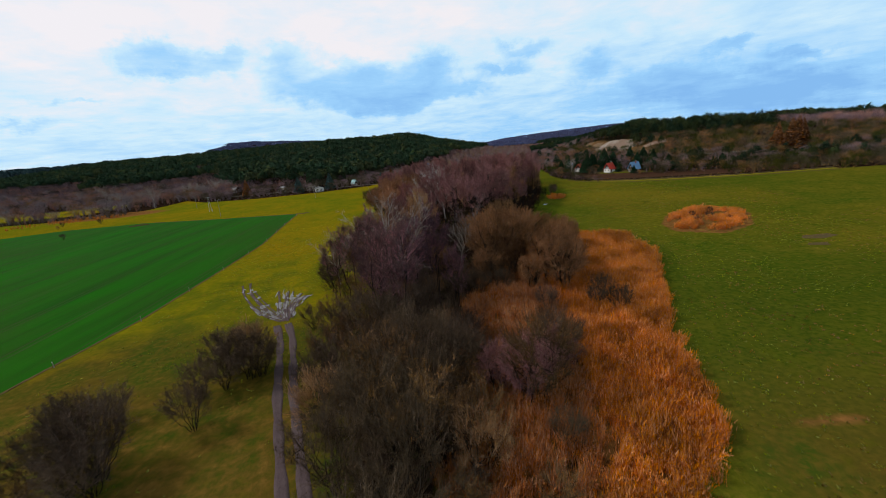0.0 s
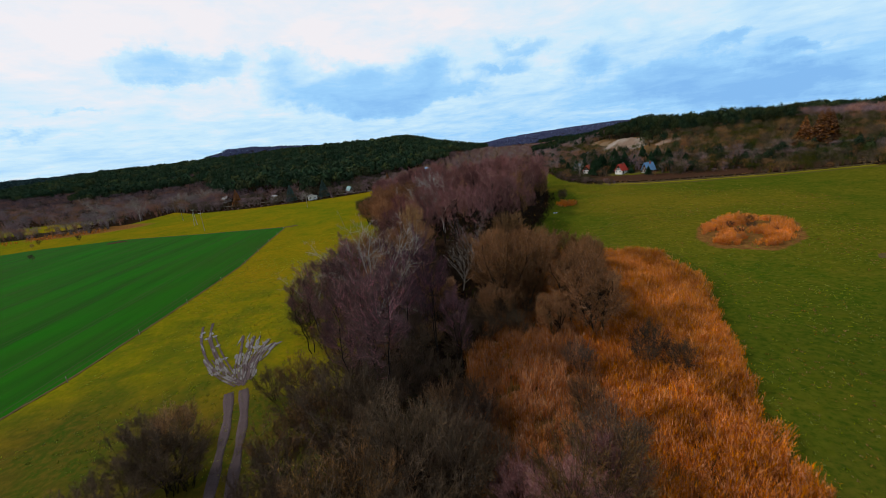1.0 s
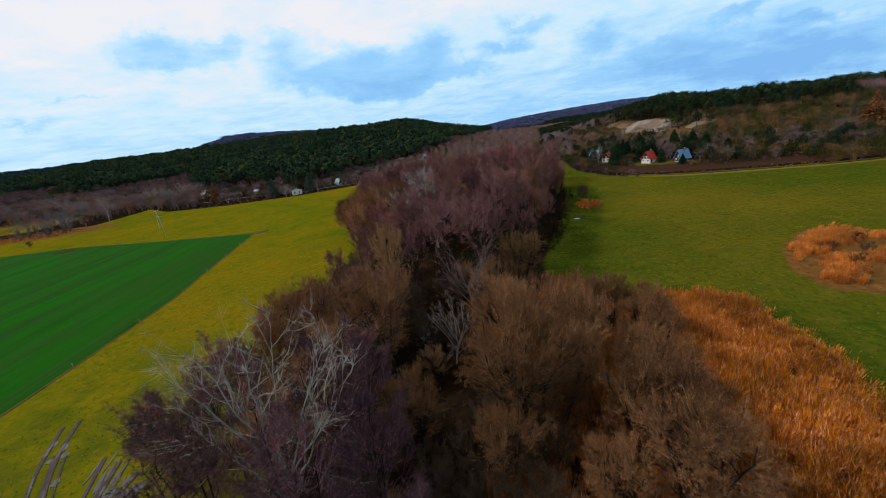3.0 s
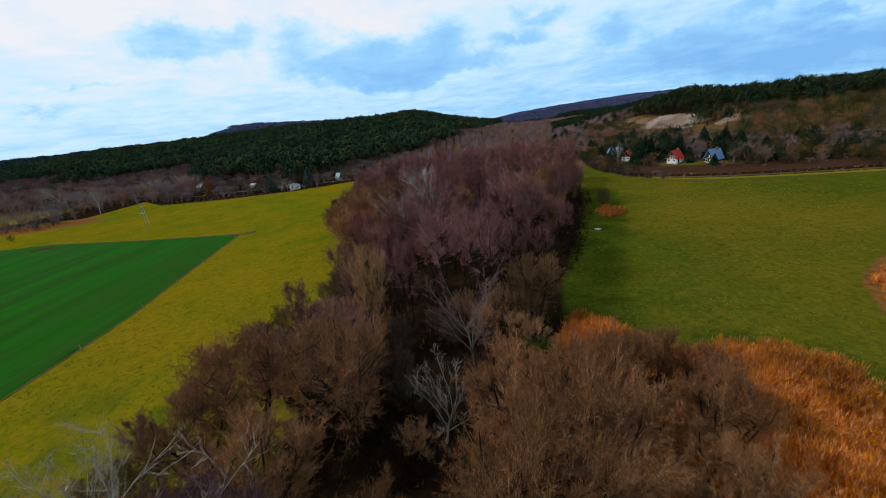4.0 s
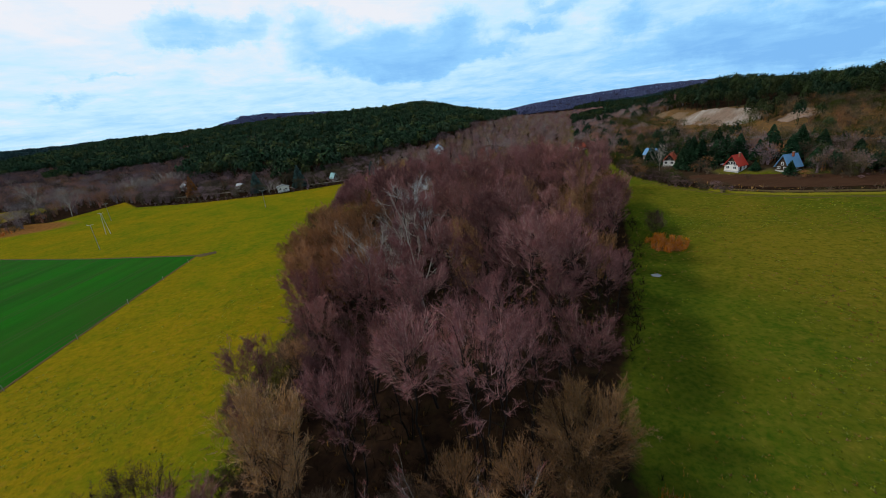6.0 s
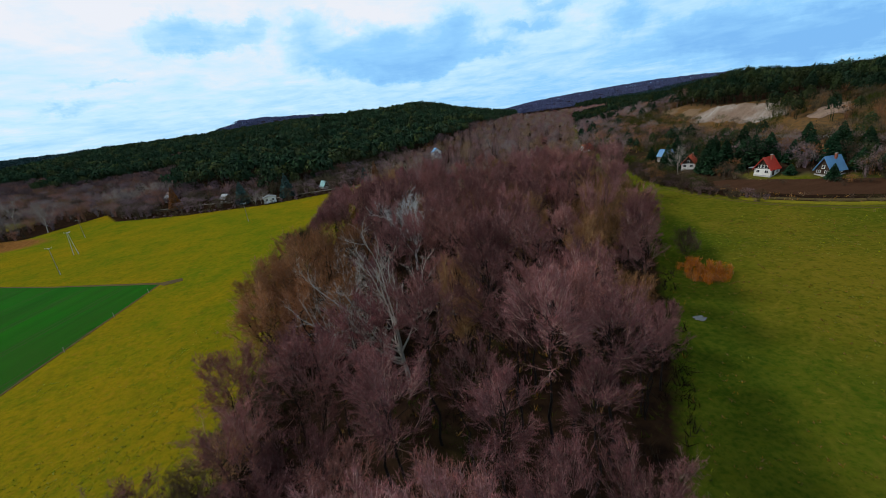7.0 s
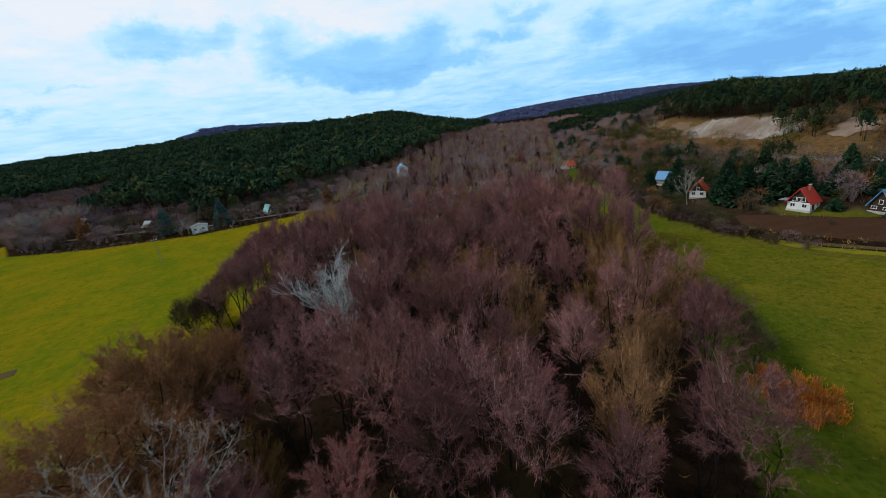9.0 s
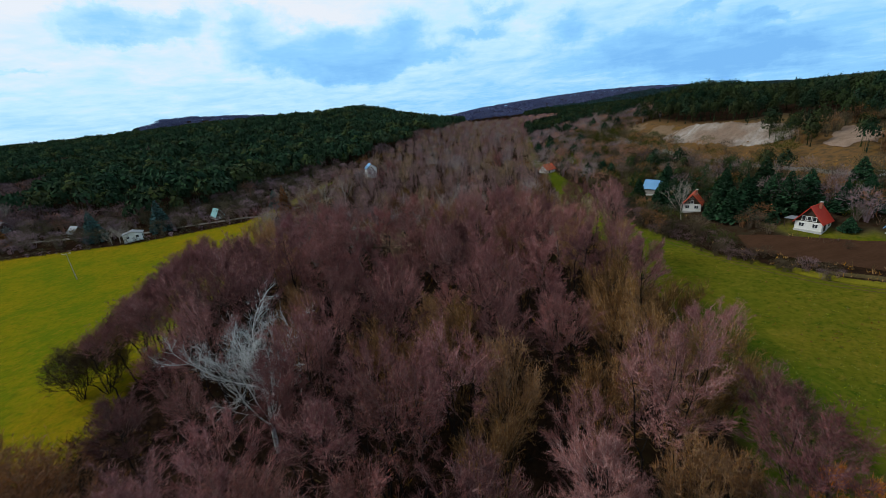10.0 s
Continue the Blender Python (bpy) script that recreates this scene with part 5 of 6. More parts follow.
GROVE = [(bare_clump(rw, 11, 5.4, 560, .12, .11), 11, m) for m in ("grove_mauve", "wood_rust", "grove_grey", "grove_mauve", "scrub", "wood_rust", "wood_far", "tan_twig")]
SCRUB_DARK = [(bare_clump(rw, 5, 2.5, 400, .06, .13), 5, m) for m in ("scrub", "ivy", "scrub", "brown_twig", "ivy")]
SCRUB_NEAR = [(bare_clump(rw, 5, 2.5, 400, .06, .13), 5, m) for m in ("scrub", "scrub", "wood_far", "scrub")]
HAZE_FAR = [(shell_clump(rw, 14, 16, 100, 2.0, .3, lumps=.08), 14, "wood_haze") for _ in range(3)]
HAZE_PINE = [(shell_clump(rw, 14, 13, 90, 2.0, .3), 14, "pine_haze") for _ in range(2)]


def q_right(x, y):
    return -polyline_distance(x, y, RIGHT_EDGE)


def p_left(x, y):
    return -polyline_distance(x, y, LEFT_EDGE)


def mixed(x, y, scale, seed, cut):
    return patchy(x, y, scale, seed) > cut


# far hill on the near left: pines above, leafless trees at its foot
fx, fy = spread_points((-900, 170, 345, 1060), 7.6, lambda x, y: (p_left(x, y) > 26) & (np.abs(np.degrees(np.arctan2(x, y))) < 56), 41)
m = (patchy(fx, fy, .012, 5) + .5 * patchy(fx, fy, .05, 6) + .012 * np.minimum(p_left(fx, fy) - 85, 50)) > np.where(fx < -230, .22, -.48)
forest("pine_wood", fx[m], fy[m], rw.uniform(7, 17, m.sum()), PINE_FAR, "dark green pine wood on the hillside beyond the meadow", 42)
forest("leafless_wood", fx[~m], fy[~m], rw.uniform(8, 12, (~m).sum()), BARE_FAR, "leafless brown wood at the foot of the hill", 43)
# hill on the right: scrub below, pines on top
SAND_FACE = []
for k in range(36):
    a = k * math.pi / 18
    r = 1 + .16 * math.sin(3 * a + 1) + .12 * math.sin(7 * a) + .08 * math.sin(13 * a + 2)
    SAND_FACE.append((149.5 + r * (12 * math.cos(a) * .72 - 6.0 * math.sin(a) * .69), 288.5 + r * (12 * math.cos(a) * .69 + 6.0 * math.sin(a) * .72)))
def pine_right(x, y):
    q = q_right(x, y)
    return (q > np.where(x > 225, 80, np.where((x > 150) & (y < 330), 84, np.where(quarry(x, y) > .3, 68, 63)))) & (q < 300) & (x < 560) & (y < 760) & (edge_distance(x, y, SAND_FACE) < -2)
fx, fy = spread_points((95, 640, 150, 1000), 5.6, pine_right, 44)
m = patchy(fx, fy, .02, 8) + .4 * patchy(fx, fy, .07, 9) > np.where(fx > 225, -.15, -.75) - .006 * (q_right(fx, fy) - 100)
rim = m & (q_right(fx, fy) < 108) & (fx < 330)
m_far = m & ~rim
forest("pine_wood", fx[m_far], fy[m_far], rw.uniform(7.5, 11, m_far.sum()), PINE_NEAR, "dark green pine wood on the hill above the quarry", 45)
forest("pine_rim", fx[rim], fy[rim], rw.uniform(7, 10.5, rim.sum()), PINE_RIM, "tall dark pines along the rim of the quarry", 69)
forest("leafless_wood", fx[~m], fy[~m], rw.uniform(7, 11, (~m).sum()), BARE_FAR, "leafless brown wood between the pines", 46)


HOUSE_SPOTS = [(101.8, 250.5, 6.5), (112.5, 240.8, 5.5), (92, 277, 6.5), (92, 296, 5), (90, 290, 4), (85, 267, 4), (-105, 333, 5.5), (-80, 353, 4.5), (-143, 352, 5), (-196, 374, 8), (-187, 362, 8), (-178, 350, 7), (-16, 420, 6), (95, 246, 6), (88, 262, 5), (107, 240, 6)]


def clear_of_houses(x, y):
    ok = np.ones(np.shape(x), bool)
    for a, b, r in HOUSE_SPOTS:
        ok &= np.hypot(x - a, y - b) > r
    return ok


UPPER_ROAD = [(215, 228), (180, 238), (150, 248), (133, 257), (125.5, 267), (122.5, 281), (120, 300), (118.5, 320), (125, 360), (131, 400), (139, 430)]


def scrub_right(x, y):
    q = np.where(edge_distance(x, y, SAND_FACE) > -1, -9, q_right(x, y))
    belt = (q > 3) & (q < np.where(x > 140, 100, 41)) & (x < 420)
    belt &= (np.abs(polyline_distance(x, y, UPPER_ROAD)) > 3.2) & ~((x > 140) & (quarry(x, y) > .3))
    low = (q > 43) & (q < 56) & (x < 175) & (patchy(x, y, .06, 3) > -.15)
    return (belt | low) & clear_of_houses(x, y) & ~((q < 16) & (x > 84) & (x < 150))
fx, fy = spread_points((60, 420, 120, 470), 3.5, scrub_right, 47)
forest("hillside_scrub", fx, fy, rw.uniform(3, 8, len(fx)), SCRUB_DARK, "dense bare brown scrub on the slope behind the cottages", 48)
fx, fy = spread_points((-340, -40, 325, 470), 3.8, lambda x, y: (p_left(x, y) > 5.5) & (p_left(x, y) < 42) & clear_of_houses(x, y), 49)
m = patchy(fx, fy, .05, 12) > -.3
forest("garden_scrub", fx[m], fy[m], rw.uniform(3, 8.5, m.sum()), SCRUB_NEAR, "bare brown garden shrubs between the cottages", 50)


# wood on the valley side beyond the quarry
fx, fy = spread_points((75, 330, 325, 640), 6.2, lambda x, y: (q_right(x, y) > 2) & (q_right(x, y) < 76) & (quarry(x, y) < .3) & ((y > 372) | ((q_right(x, y) < 38) & (y > 325))), 67)
forest("valley_side_wood", fx, fy, rw.uniform(4, 10, len(fx)), BARE_GREY + PINE_RIM[:1], "mixed bare trees and pines on the valley side", 68)
# dark conifers between the cottages and the upper road
def stand(x, y):
    q = q_right(x, y)
    return (q > 17) & (q < 41) & (x > 82) & (x < 235) & (y < 330) & clear_of_houses(x, y) & (patchy(x, y, .07, 17) > -.42) & (np.abs(polyline_distance(x, y, UPPER_ROAD)) > 6)
fx, fy = spread_points((80, 240, 180, 330), 4.5, stand, 57)
forest("conifer_stand", fx, fy, rw.uniform(5, 9.0, len(fx)), SPRUCE_NEAR + PINE_RIM[:2] + BARE_GREY[:2], "dense dark green conifers between cottages and road", 58)
fx, fy = spread_points((110, 230, 230, 420), 9.0, lambda x, y: (q_right(x, y) > 46) & (q_right(x, y) < 54) & (patchy(x, y, .05, 19) > .15) & (quarry(x, y) < .2) & (edge_distance(x, y, SAND_FACE) < -4), 59)
forest("slope_pines", fx, fy, rw.uniform(4, 7.5, len(fx)), PINE_RIM, "scattered small pines on the bare slope", 60)


# the belt of alders runs on up the valley
def belt_far(x, y):
    return (x > np.interp(y, BELT_Y, BELT_L)) & (x < np.interp(y, BELT_Y, BELT_R)) & (y > 262) & clear_of_houses(x, y)
fx, fy = spread_points((-70, 190, 262, 860), 7.6, belt_far, 51, .4)
forest("valley_wood", fx, fy, rw.uniform(10, 18, len(fx)) * np.interp(fy, [262, 300, 345], [1, .85, .75]), BARE_MID, "leafless purple-brown alder wood along the stream", 52)
fx, fy = spread_points((90, 520, 560, 1180), 9.5, lambda x, y: (np.degrees(np.arctan2(x, y)) < 33) & (np.degrees(np.arctan2(x, y)) > 3) & ~((x < np.interp(y, BELT_Y, BELT_R)) & (y < 860)) & ~pine_right(x, y) & (q_right(x, y) > -20), 73)
m = np.degrees(np.arctan2(fx, fy)) + 8 * patchy(fx, fy, .008, 5) > 14
forest("far_pines", fx[m], fy[m], rw.uniform(8, 12, m.sum()), PINE_FAR, "dark pines on the spur at the valley's head", 74)
forest("far_valley_wood", fx[~m], fy[~m], rw.uniform(6, 10, (~m).sum()), BARE_FAR, "leafless wood at the valley's head", 75)
# open woodland beyond the far left of the meadow
def left_wood(x, y):
    p = p_left(x, y)
    hedge = (x < -243) & (y > 292 - .10 * (x + 243)) & (p < 40) & (x > -620)
    glade = (x < -300) & (y > 330) & (y < 390) & (x > -560)
    row = (x < -170) & (x > -250) & (p > 2) & (p < 40)
    return ((hedge & ~glade & (patchy(x, y, .03, 4) > -.25)) | row) & clear_of_houses(x, y)
fx, fy = spread_points((-620, -165, 290, 640), 8.6, left_wood, 53)
forest("leafless_grove", fx, fy, rw.uniform(7, 15, len(fx)), GROVE, "leafless grey-brown groves beyond the meadow", 54)
fx, fy = spread_points((-620, -236, 286, 420), 4.0, lambda x, y: (y > 289 - .10 * (x + 243)) & (y < 304 - .10 * (x + 243)) & (x < -243) | ((p_left(x, y) > 1) & (p_left(x, y) < 9) & (x > -250)), 71)
forest("grove_scrub", fx, fy, rw.uniform(1.5, 4.5, len(fx)), SCRUB_NEAR, "dark bare bushes along the foot of the groves", 72)
# distant ridges, their haze carried by blue tree colours
def ridge(x, y):
    r = np.hypot(x, y)
    az = np.degrees(np.arctan2(x, y))
    return (r > 1250) & (r < 2560) & (np.abs(az) < 58)
fx, fy = spread_points((-1900, 2200, 500, 2600), 29.0, ridge, 55)
az = np.degrees(np.arctan2(fx, fy))
spur = (az > 15) & (np.hypot(fx, fy) < 1300 + (az - 15) * 55) | (az < -29)
forest("distant_pines", fx[spur], fy[spur], rw.uniform(10, 15, spur.sum()), HAZE_PINE, "distant hills covered in dark pines, tinted blue for haze", 70)
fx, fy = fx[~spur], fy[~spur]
forest("distant_woods", fx, fy, rw.uniform(9, 14, len(fx)), HAZE_FAR, "distant ridges covered in leafless woods, coloured blue for haze", 56)

# ---------------------------------------------------------------- small helpers for built things


def box(bm, size, at=(0, 0, 0), turn=0.0, bevel=0.0):
    r = bmesh.ops.create_cube(bm, size=1, matrix=Matrix.LocRotScale(at, Euler((0, 0, turn)), size))
    if bevel:
        edges = list({e for v in r["verts"] for e in v.link_edges})
        bmesh.ops.bevel(bm, geom=edges, offset=bevel, segments=1, affect="EDGES")
    return bm


def rod(bm, a, b, r1, r2=None, sides=8):
    a, b = Vector(a), Vector(b)
    turn = (b - a).to_track_quat("Z", "Y").to_matrix().to_4x4()
    bmesh.ops.create_cone(bm, cap_ends=True, segments=sides, radius1=r1, radius2=r1 if r2 is None else r2, depth=(b - a).length, matrix=Matrix.Translation((a + b) / 2) @ turn)
    return bm


def part(name, bm, mat, parent, label=""):
    me = bpy.data.meshes.new(name)
    bm.to_mesh(me)
    bm.free()
    me.materials.append(M[mat])
    ob = new(name, me)
    ob.parent = parent
    return tagged(ob, label)


def root(name, x, y, z, turn, label, category, group=""):
    ob = new(name)
    ob.empty_display_size = .5
    ob.matrix_basis = pose(x, y, z, 0, 0, turn)
    return tagged(ob, label, category, group)


def prism(bm, outline, depth0, depth1):
    """A solid whose x-z outline runs from y = depth0 to depth1."""
    n = len(outline)
    a = [bm.verts.new((x, depth0, z)) for x, z in outline]
    b = [bm.verts.new((x, depth1, z)) for x, z in outline]
    bm.faces.new(a)
    bm.faces.new(b[::-1])
    for i in range(n):
        bm.faces.new((a[i], b[i], b[(i + 1) % n], a[(i + 1) % n]))
    bmesh.ops.recalc_face_normals(bm, faces=bm.faces)
    return bm


def window(parent, x, y, z, w, h, panes=2, side=0):
    """A framed window set 3 cm proud of a wall; side 0: front wall, 1: side wall."""
    hold = bmesh.new()
    for dx in (-w / 2, w / 2):
        box(hold, (.08, .10, h + .08) if side == 0 else (.10, .08, h + .08), (x + dx, y, z) if side == 0 else (x, y + dx, z))
    for dz in (-h / 2, h / 2):
        box(hold, (w + .16, .11, .08) if side == 0 else (.11, w + .16, .08), (x, y, z + dz))
    for k in range(1, panes):
        o = -w / 2 + w * k / panes
        box(hold, (.05, .09, h) if side == 0 else (.09, .05, h), (x + o, y, z) if side == 0 else (x, y + o, z))
    win = part("window", hold, "frame", parent, "white framed window")
    for k in range(panes):
        o = -w / 2 + w * (k + .5) / panes
        pane = bmesh.new()
        box(pane, (w / panes - .06, .05, h - .06) if side == 0 else (.05, w / panes - .06, h - .06), (x + o, y, z) if side == 0 else (x, y + o, z))
        part("pane", pane, "glass", win)


def cottage(name, x, y, turn, w, d, wall_h, roof_h, wall, gable, roof, label, eave=.45, chimney=True, upper=3, lower=2, lift=0.0, porch=""):
    """A gabled cottage: front gable on -y, ridge along y."""
    z = ground_at(x, y) - .15 + lift
    h = root(name, x, y, z, turn, label, "house")
    part("plinth", box(bmesh.new(), (w + .2, d + .2, 1.4), (0, 0, -.45)), "concrete", h, "grey concrete plinth")
    part("wall", box(bmesh.new(), (w, d, wall_h), (0, 0, .25 + wall_h / 2)), wall, h)
    base = .25 + wall_h
    for y0, y1 in ((-d / 2 + .002, -d / 2 + .2), (d / 2 - .2, d / 2 - .002)):
        part("gable", prism(bmesh.new(), [(-w / 2 + .02, base), (w / 2 - .02, base), (0, base + roof_h - .12)], y0, y1), gable, h)
    run = math.hypot(w / 2, roof_h)
    nx, nz = roof_h / run, (w / 2) / run
    for sgn in (-1, 1):
        k = eave / run
        ex, ez = sgn * w / 2 * (1 + k), base - roof_h * k
        bm = prism(bmesh.new(), [(0, base + roof_h), (ex, ez), (ex + sgn * nx * .14, ez + nz * .14), (0, base + roof_h + .16)], -d / 2 - .5, d / 2 + .4)
        slope = part("roof_slope", bm, roof, h)
        lath = bmesh.new()
        steps = 9
        for i in range(1, steps):
            f = i / steps
            cx, cz = ex * f, base + roof_h + (ez - base - roof_h) * f
            rod(lath, (cx + sgn * nx * .15, -d / 2 - .5, cz + nz * .15), (cx + sgn * nx * .15, d / 2 + .4, cz + nz * .15), .025, sides=4)
        part("roof_batten", lath, roof, slope)
    part("ridge_cap", rod(bmesh.new(), (0, -d / 2 - .52, base + roof_h + .12), (0, d / 2 + .42, base + roof_h + .12), .12, sides=8), roof, h)
    if chimney:
        c = part("chimney", box(bmesh.new(), (.5, .5, 1.5), (w * .14, d * .08, base + roof_h + .05), bevel=.02), "brick", h, "brick chimney stack")
        part("chimney_cap", box(bmesh.new(), (.62, .62, .1), (w * .14, d * .08, base + roof_h + .85)), "concrete", c)
    for i in range(lower):
        window(h, -w / 2 + w * (i + .5) / lower, -d / 2 - .03, .25 + wall_h * .58, min(1.0, w / lower * .6), min(1.0, wall_h * .45))
    for i in range(upper):
        window(h, (i - (upper - 1) / 2) * .95, -d / 2 - .03, base + roof_h * .22, .7, .95, 1)
    window(h, w / 2 + .03, d * .2, .25 + wall_h * .58, .9, min(.9, wall_h * .45), 2, 1)
    door = part("door", box(bmesh.new(), (.08, .9, min(2.0, wall_h - .1)), (w / 2 + .03, -d * .22, .25 + min(2.0, wall_h - .1) / 2), bevel=.01), "dark_wood", h, "dark boarded door")
    part("door_handle", box(bmesh.new(), (.06, .12, .03), (w / 2 + .09, -d * .22 + .3, 1.25)), "metal", door)
    if porch:
        deck = part("porch_roof", box(bmesh.new(), (2.6, 3.0, .1), (-w / 2 - 1.2, .3, .25 + wall_h * .92), bevel=.02), porch, h, "flat sheet porch roof")
        for px in (-w / 2 - 2.3,):
            for py in (-1.1, 1.7):
                part("porch_post", box(bmesh.new(), (.12, .12, wall_h + .4), (px, py, wall_h / 2 - .1)), "dark_wood", deck)
    return h


cottage("cottage", 101.8, 250.5, -66, 4.9, 4.2, 1.9, 3.3, "white", "dark_wood", "red_roof", "small white cottage with dark gable boards and a steep red roof", porch="grey_roof")
cottage("chalet", 112.5, 240.8, -76, 4.3, 5.0, 1.4, 3.5, "dark_wood", "dark_wood", "blue_roof", "dark timber chalet with a steep pale blue roof", eave=.6, upper=1, lower=2)
cottage("cottage", 92.0, 277.0, -40, 4.4, 5.0, 2.0, 2.7, "white", "dark_wood", "orange_roof", "small white cottage with an orange-red roof behind a birch", upper=1, lower=2)
cottage("cabin", 93.5, 300.0, 34, 4.2, 4.8, 2.0, 2.3, "grey_wood", "grey_wood", "blue_roof", "grey cabin with a pale blue sheet roof", upper=0, lower=2, chimney=False)
cottage("cottage", -105.5, 333.5, 28, 6.4, 4.6, 2.7, .9, "white", "white", "grey_roof", "low white cottage with a shallow grey roof", upper=0, lower=2, eave=.5, chimney=False)
cottage("cottage", -80.0, 353.0, 50, 3.8, 4.6, 1.2, 3.0, "grey_wood", "dark_wood", "teal_roof", "small grey cottage with a steep teal roof", upper=1, lower=1, chimney=False)
cottage("shed", -143.0, 352.0, 65, 5.0, 5.0, 1.4, 2.6, "dark_wood", "dark_wood", "grey_roof", "dark shed with a weathered grey roof", upper=0, lower=1, chimney=False)
cottage("cottage", -196.0, 374.0, 60, 6.0, 7.0, 2.4, 3.0, "grey_wood", "dark_wood", "grey_roof", "grey timber cottage among bare trees", upper=1, lower=2)
cottage("cottage", -16.0, 418.0, 20, 6.0, 6.0, 4.4, 2.6, "white", "white", "blue_roof", "pale house with a blue roof beyond the alders", upper=1, lower=2, lift=3.0)
cottage("cottage", 80.0, 374.0, -60, 5.2, 6.0, 1.6, 2.4, "white", "white", "orange_roof", "cottage with an orange roof beyond the alders", upper=1, lower=2)


def conifer(name, x, y, h, w, mat, label, seed):
    r = np.random.default_rng(seed)
    tree = root(name, x, y, ground_at(x, y), r.uniform(0, 360), label, "tree")
    part("trunk", rod(bmesh.new(), (0, 0, -.3), (0, 0, h * .97), .16, .03, 7), "willow_bark", tree)
    verts = conifer_clump(r, h, w, 1100, False)
    spikes, ways = [], []
    for t in np.linspace(.06, .97, 26):
        k = 7
        a = r.uniform(0, 6.28, k)
        reach = w * (1 - t) ** .85 + .1
        spikes.append(np.column_stack([np.zeros(k), np.zeros(k), np.full(k, h * t)]))
        ways.append(np.column_stack([np.cos(a) * reach, np.sin(a) * reach, np.full(k, -.10 * reach)]))
    spikes, ways = np.concatenate(spikes), np.concatenate(ways)
    v2, _ = slivers(r, spikes, unit(ways), np.linalg.norm(ways, axis=1) * 1.08, np.full(len(ways), .5))
    verts = np.concatenate([verts * np.array([1, 1, 1]), v2])
    me = set_mesh("crown", verts, np.arange(len(verts)).reshape(-1, 3), [M[mat]])
    ob = new("crown", me)
    ob.parent = tree
    return tree


for i, (x, y, h, w) in enumerate([(93, 264, 9, 2.6), (96, 262, 11, 2.8), (98, 266, 10, 2.7), (92, 268, 8, 2.4), (101, 262, 9, 2.8), (95, 270, 11, 3.0), (104, 264, 8, 2.5), (110, 252, 7, 2.2), (120, 240, 6, 2.2), (117, 247, 8, 2.6), (122, 250, 9, 2.8),
                                  (126, 246, 8, 2.6), (98, 300, 9, 2.6), (105.5, 246.0, 3.2, 1.4), (131, 238, 7, 2.4), (106, 270, 10, 3.0), (90, 280, 9, 2.6), (100, 276, 9, 2.8), (110.6, 237.2, 4.6, 1.5), (103, 259, 10, 3.0), (107, 258, 9, 2.9), (113, 250, 8, 2.6), (116, 255, 9, 2.8), (87, 284, 10, 2.8), (84, 292, 9, 2.6)]):
    conifer("spruce_tree", x, y, h, w, "spruce", "dark green spruce among the cottages", 600 + i)
conifer("blue_spruce", -98, 341, 13.5, 3.6, "blue_spruce", "blue-green spruce in a cottage garden", 630)
conifer("blue_spruce", -124, 338, 13, 3.5, "blue_spruce", "blue-green spruce in a cottage garden", 631)
conifer("blue_spruce", -58, 366, 9, 2.6, "blue_spruce", "blue-green spruce beside the road", 632)
conifer("larch_tree", -46, 345, 14, 2.8, "larch", "autumn larch with orange needles", 633)
conifer("larch_tree", -172, 346, 14, 3.2, "larch", "autumn larch with dull orange needles", 634)
for i, (x, y, h) in enumerate([(196, 232, 17), (203, 236, 17), (190, 234, 15), (209, 240, 15)]):
    conifer("larch_tree", x, y, h, 3.6, "larch", "autumn larch with faded orange needles", 640 + i)
for i, (x, y, h) in enumerate([(85.5, 272.0, 12), (-113, 331, 8), (-110, 331.5, 8), (-106, 330, 7), (-38, 350, 14), (-30, 352, 13), (-22, 356, 14), (-52, 362, 12)]):
    plant("birch_tree", PALES[i % 3], x, y, h / 19, i * 1.7, "bare birch with white bark", "tree", "birches near the cottages")


# ---------------------------------------------------------------- quarry face, roads and track
def cliff(name, x0, x1, y0, y1, label):
    step = .7
    gx, gy = np.meshgrid(np.arange(x0, x1, step), np.arange(y0, y1, step))
    q, pit = q_right(gx, gy), quarry(gx, gy)
    rough = np.array([noise.noise((a * .16, b * .16, 3.1)) + .6 * noise.noise((a * .45, b * .45, 7.7)) for a, b in zip(gx.ravel(), gy.ravel())]).reshape(gx.shape)
    qs = scarp(q, gy)
    keep = (qs + rough * 2.5 > 54.5) & (qs + rough * 1.6 < 57 + 10 * np.sqrt(np.clip(1 - ((gy - 336) / 31) ** 2, 0, 1))) & (np.abs(gy - 336) < 31)
    gully = np.array([abs(noise.noise((b * .42 + .1 * a, 5.5, 1.0))) + .5 * abs(noise.noise((b * 1.1 + .3 * a, a * .2, 9.0))) for a, b in zip(gx.ravel(), gy.ravel())]).reshape(gx.shape)
    gz = terrain(gx, gy) + .5 + np.abs(rough) * 1.1 - 1.6 * np.clip(.35 - gully, 0, .35) * ease(qs, 54, 58)
    verts = np.stack([gx, gy, np.where(keep, gz, gz - 1.2)], -1).reshape(-1, 3)
    w = gx.shape[1]
    i = (np.arange(gx.shape[0] - 1)[:, None] * w + np.arange(w - 1)[None])
    use = keep[:-1, :-1] | keep[1:, :-1] | keep[:-1, 1:] | keep[1:, 1:]
    i = i[use].ravel()
    me = set_mesh(name, verts, np.stack([i, i + 1, i + 1 + w, i + w], -1), [M["sand"]])
    return tagged(new(name, me), label, "cliff", kind="structure")


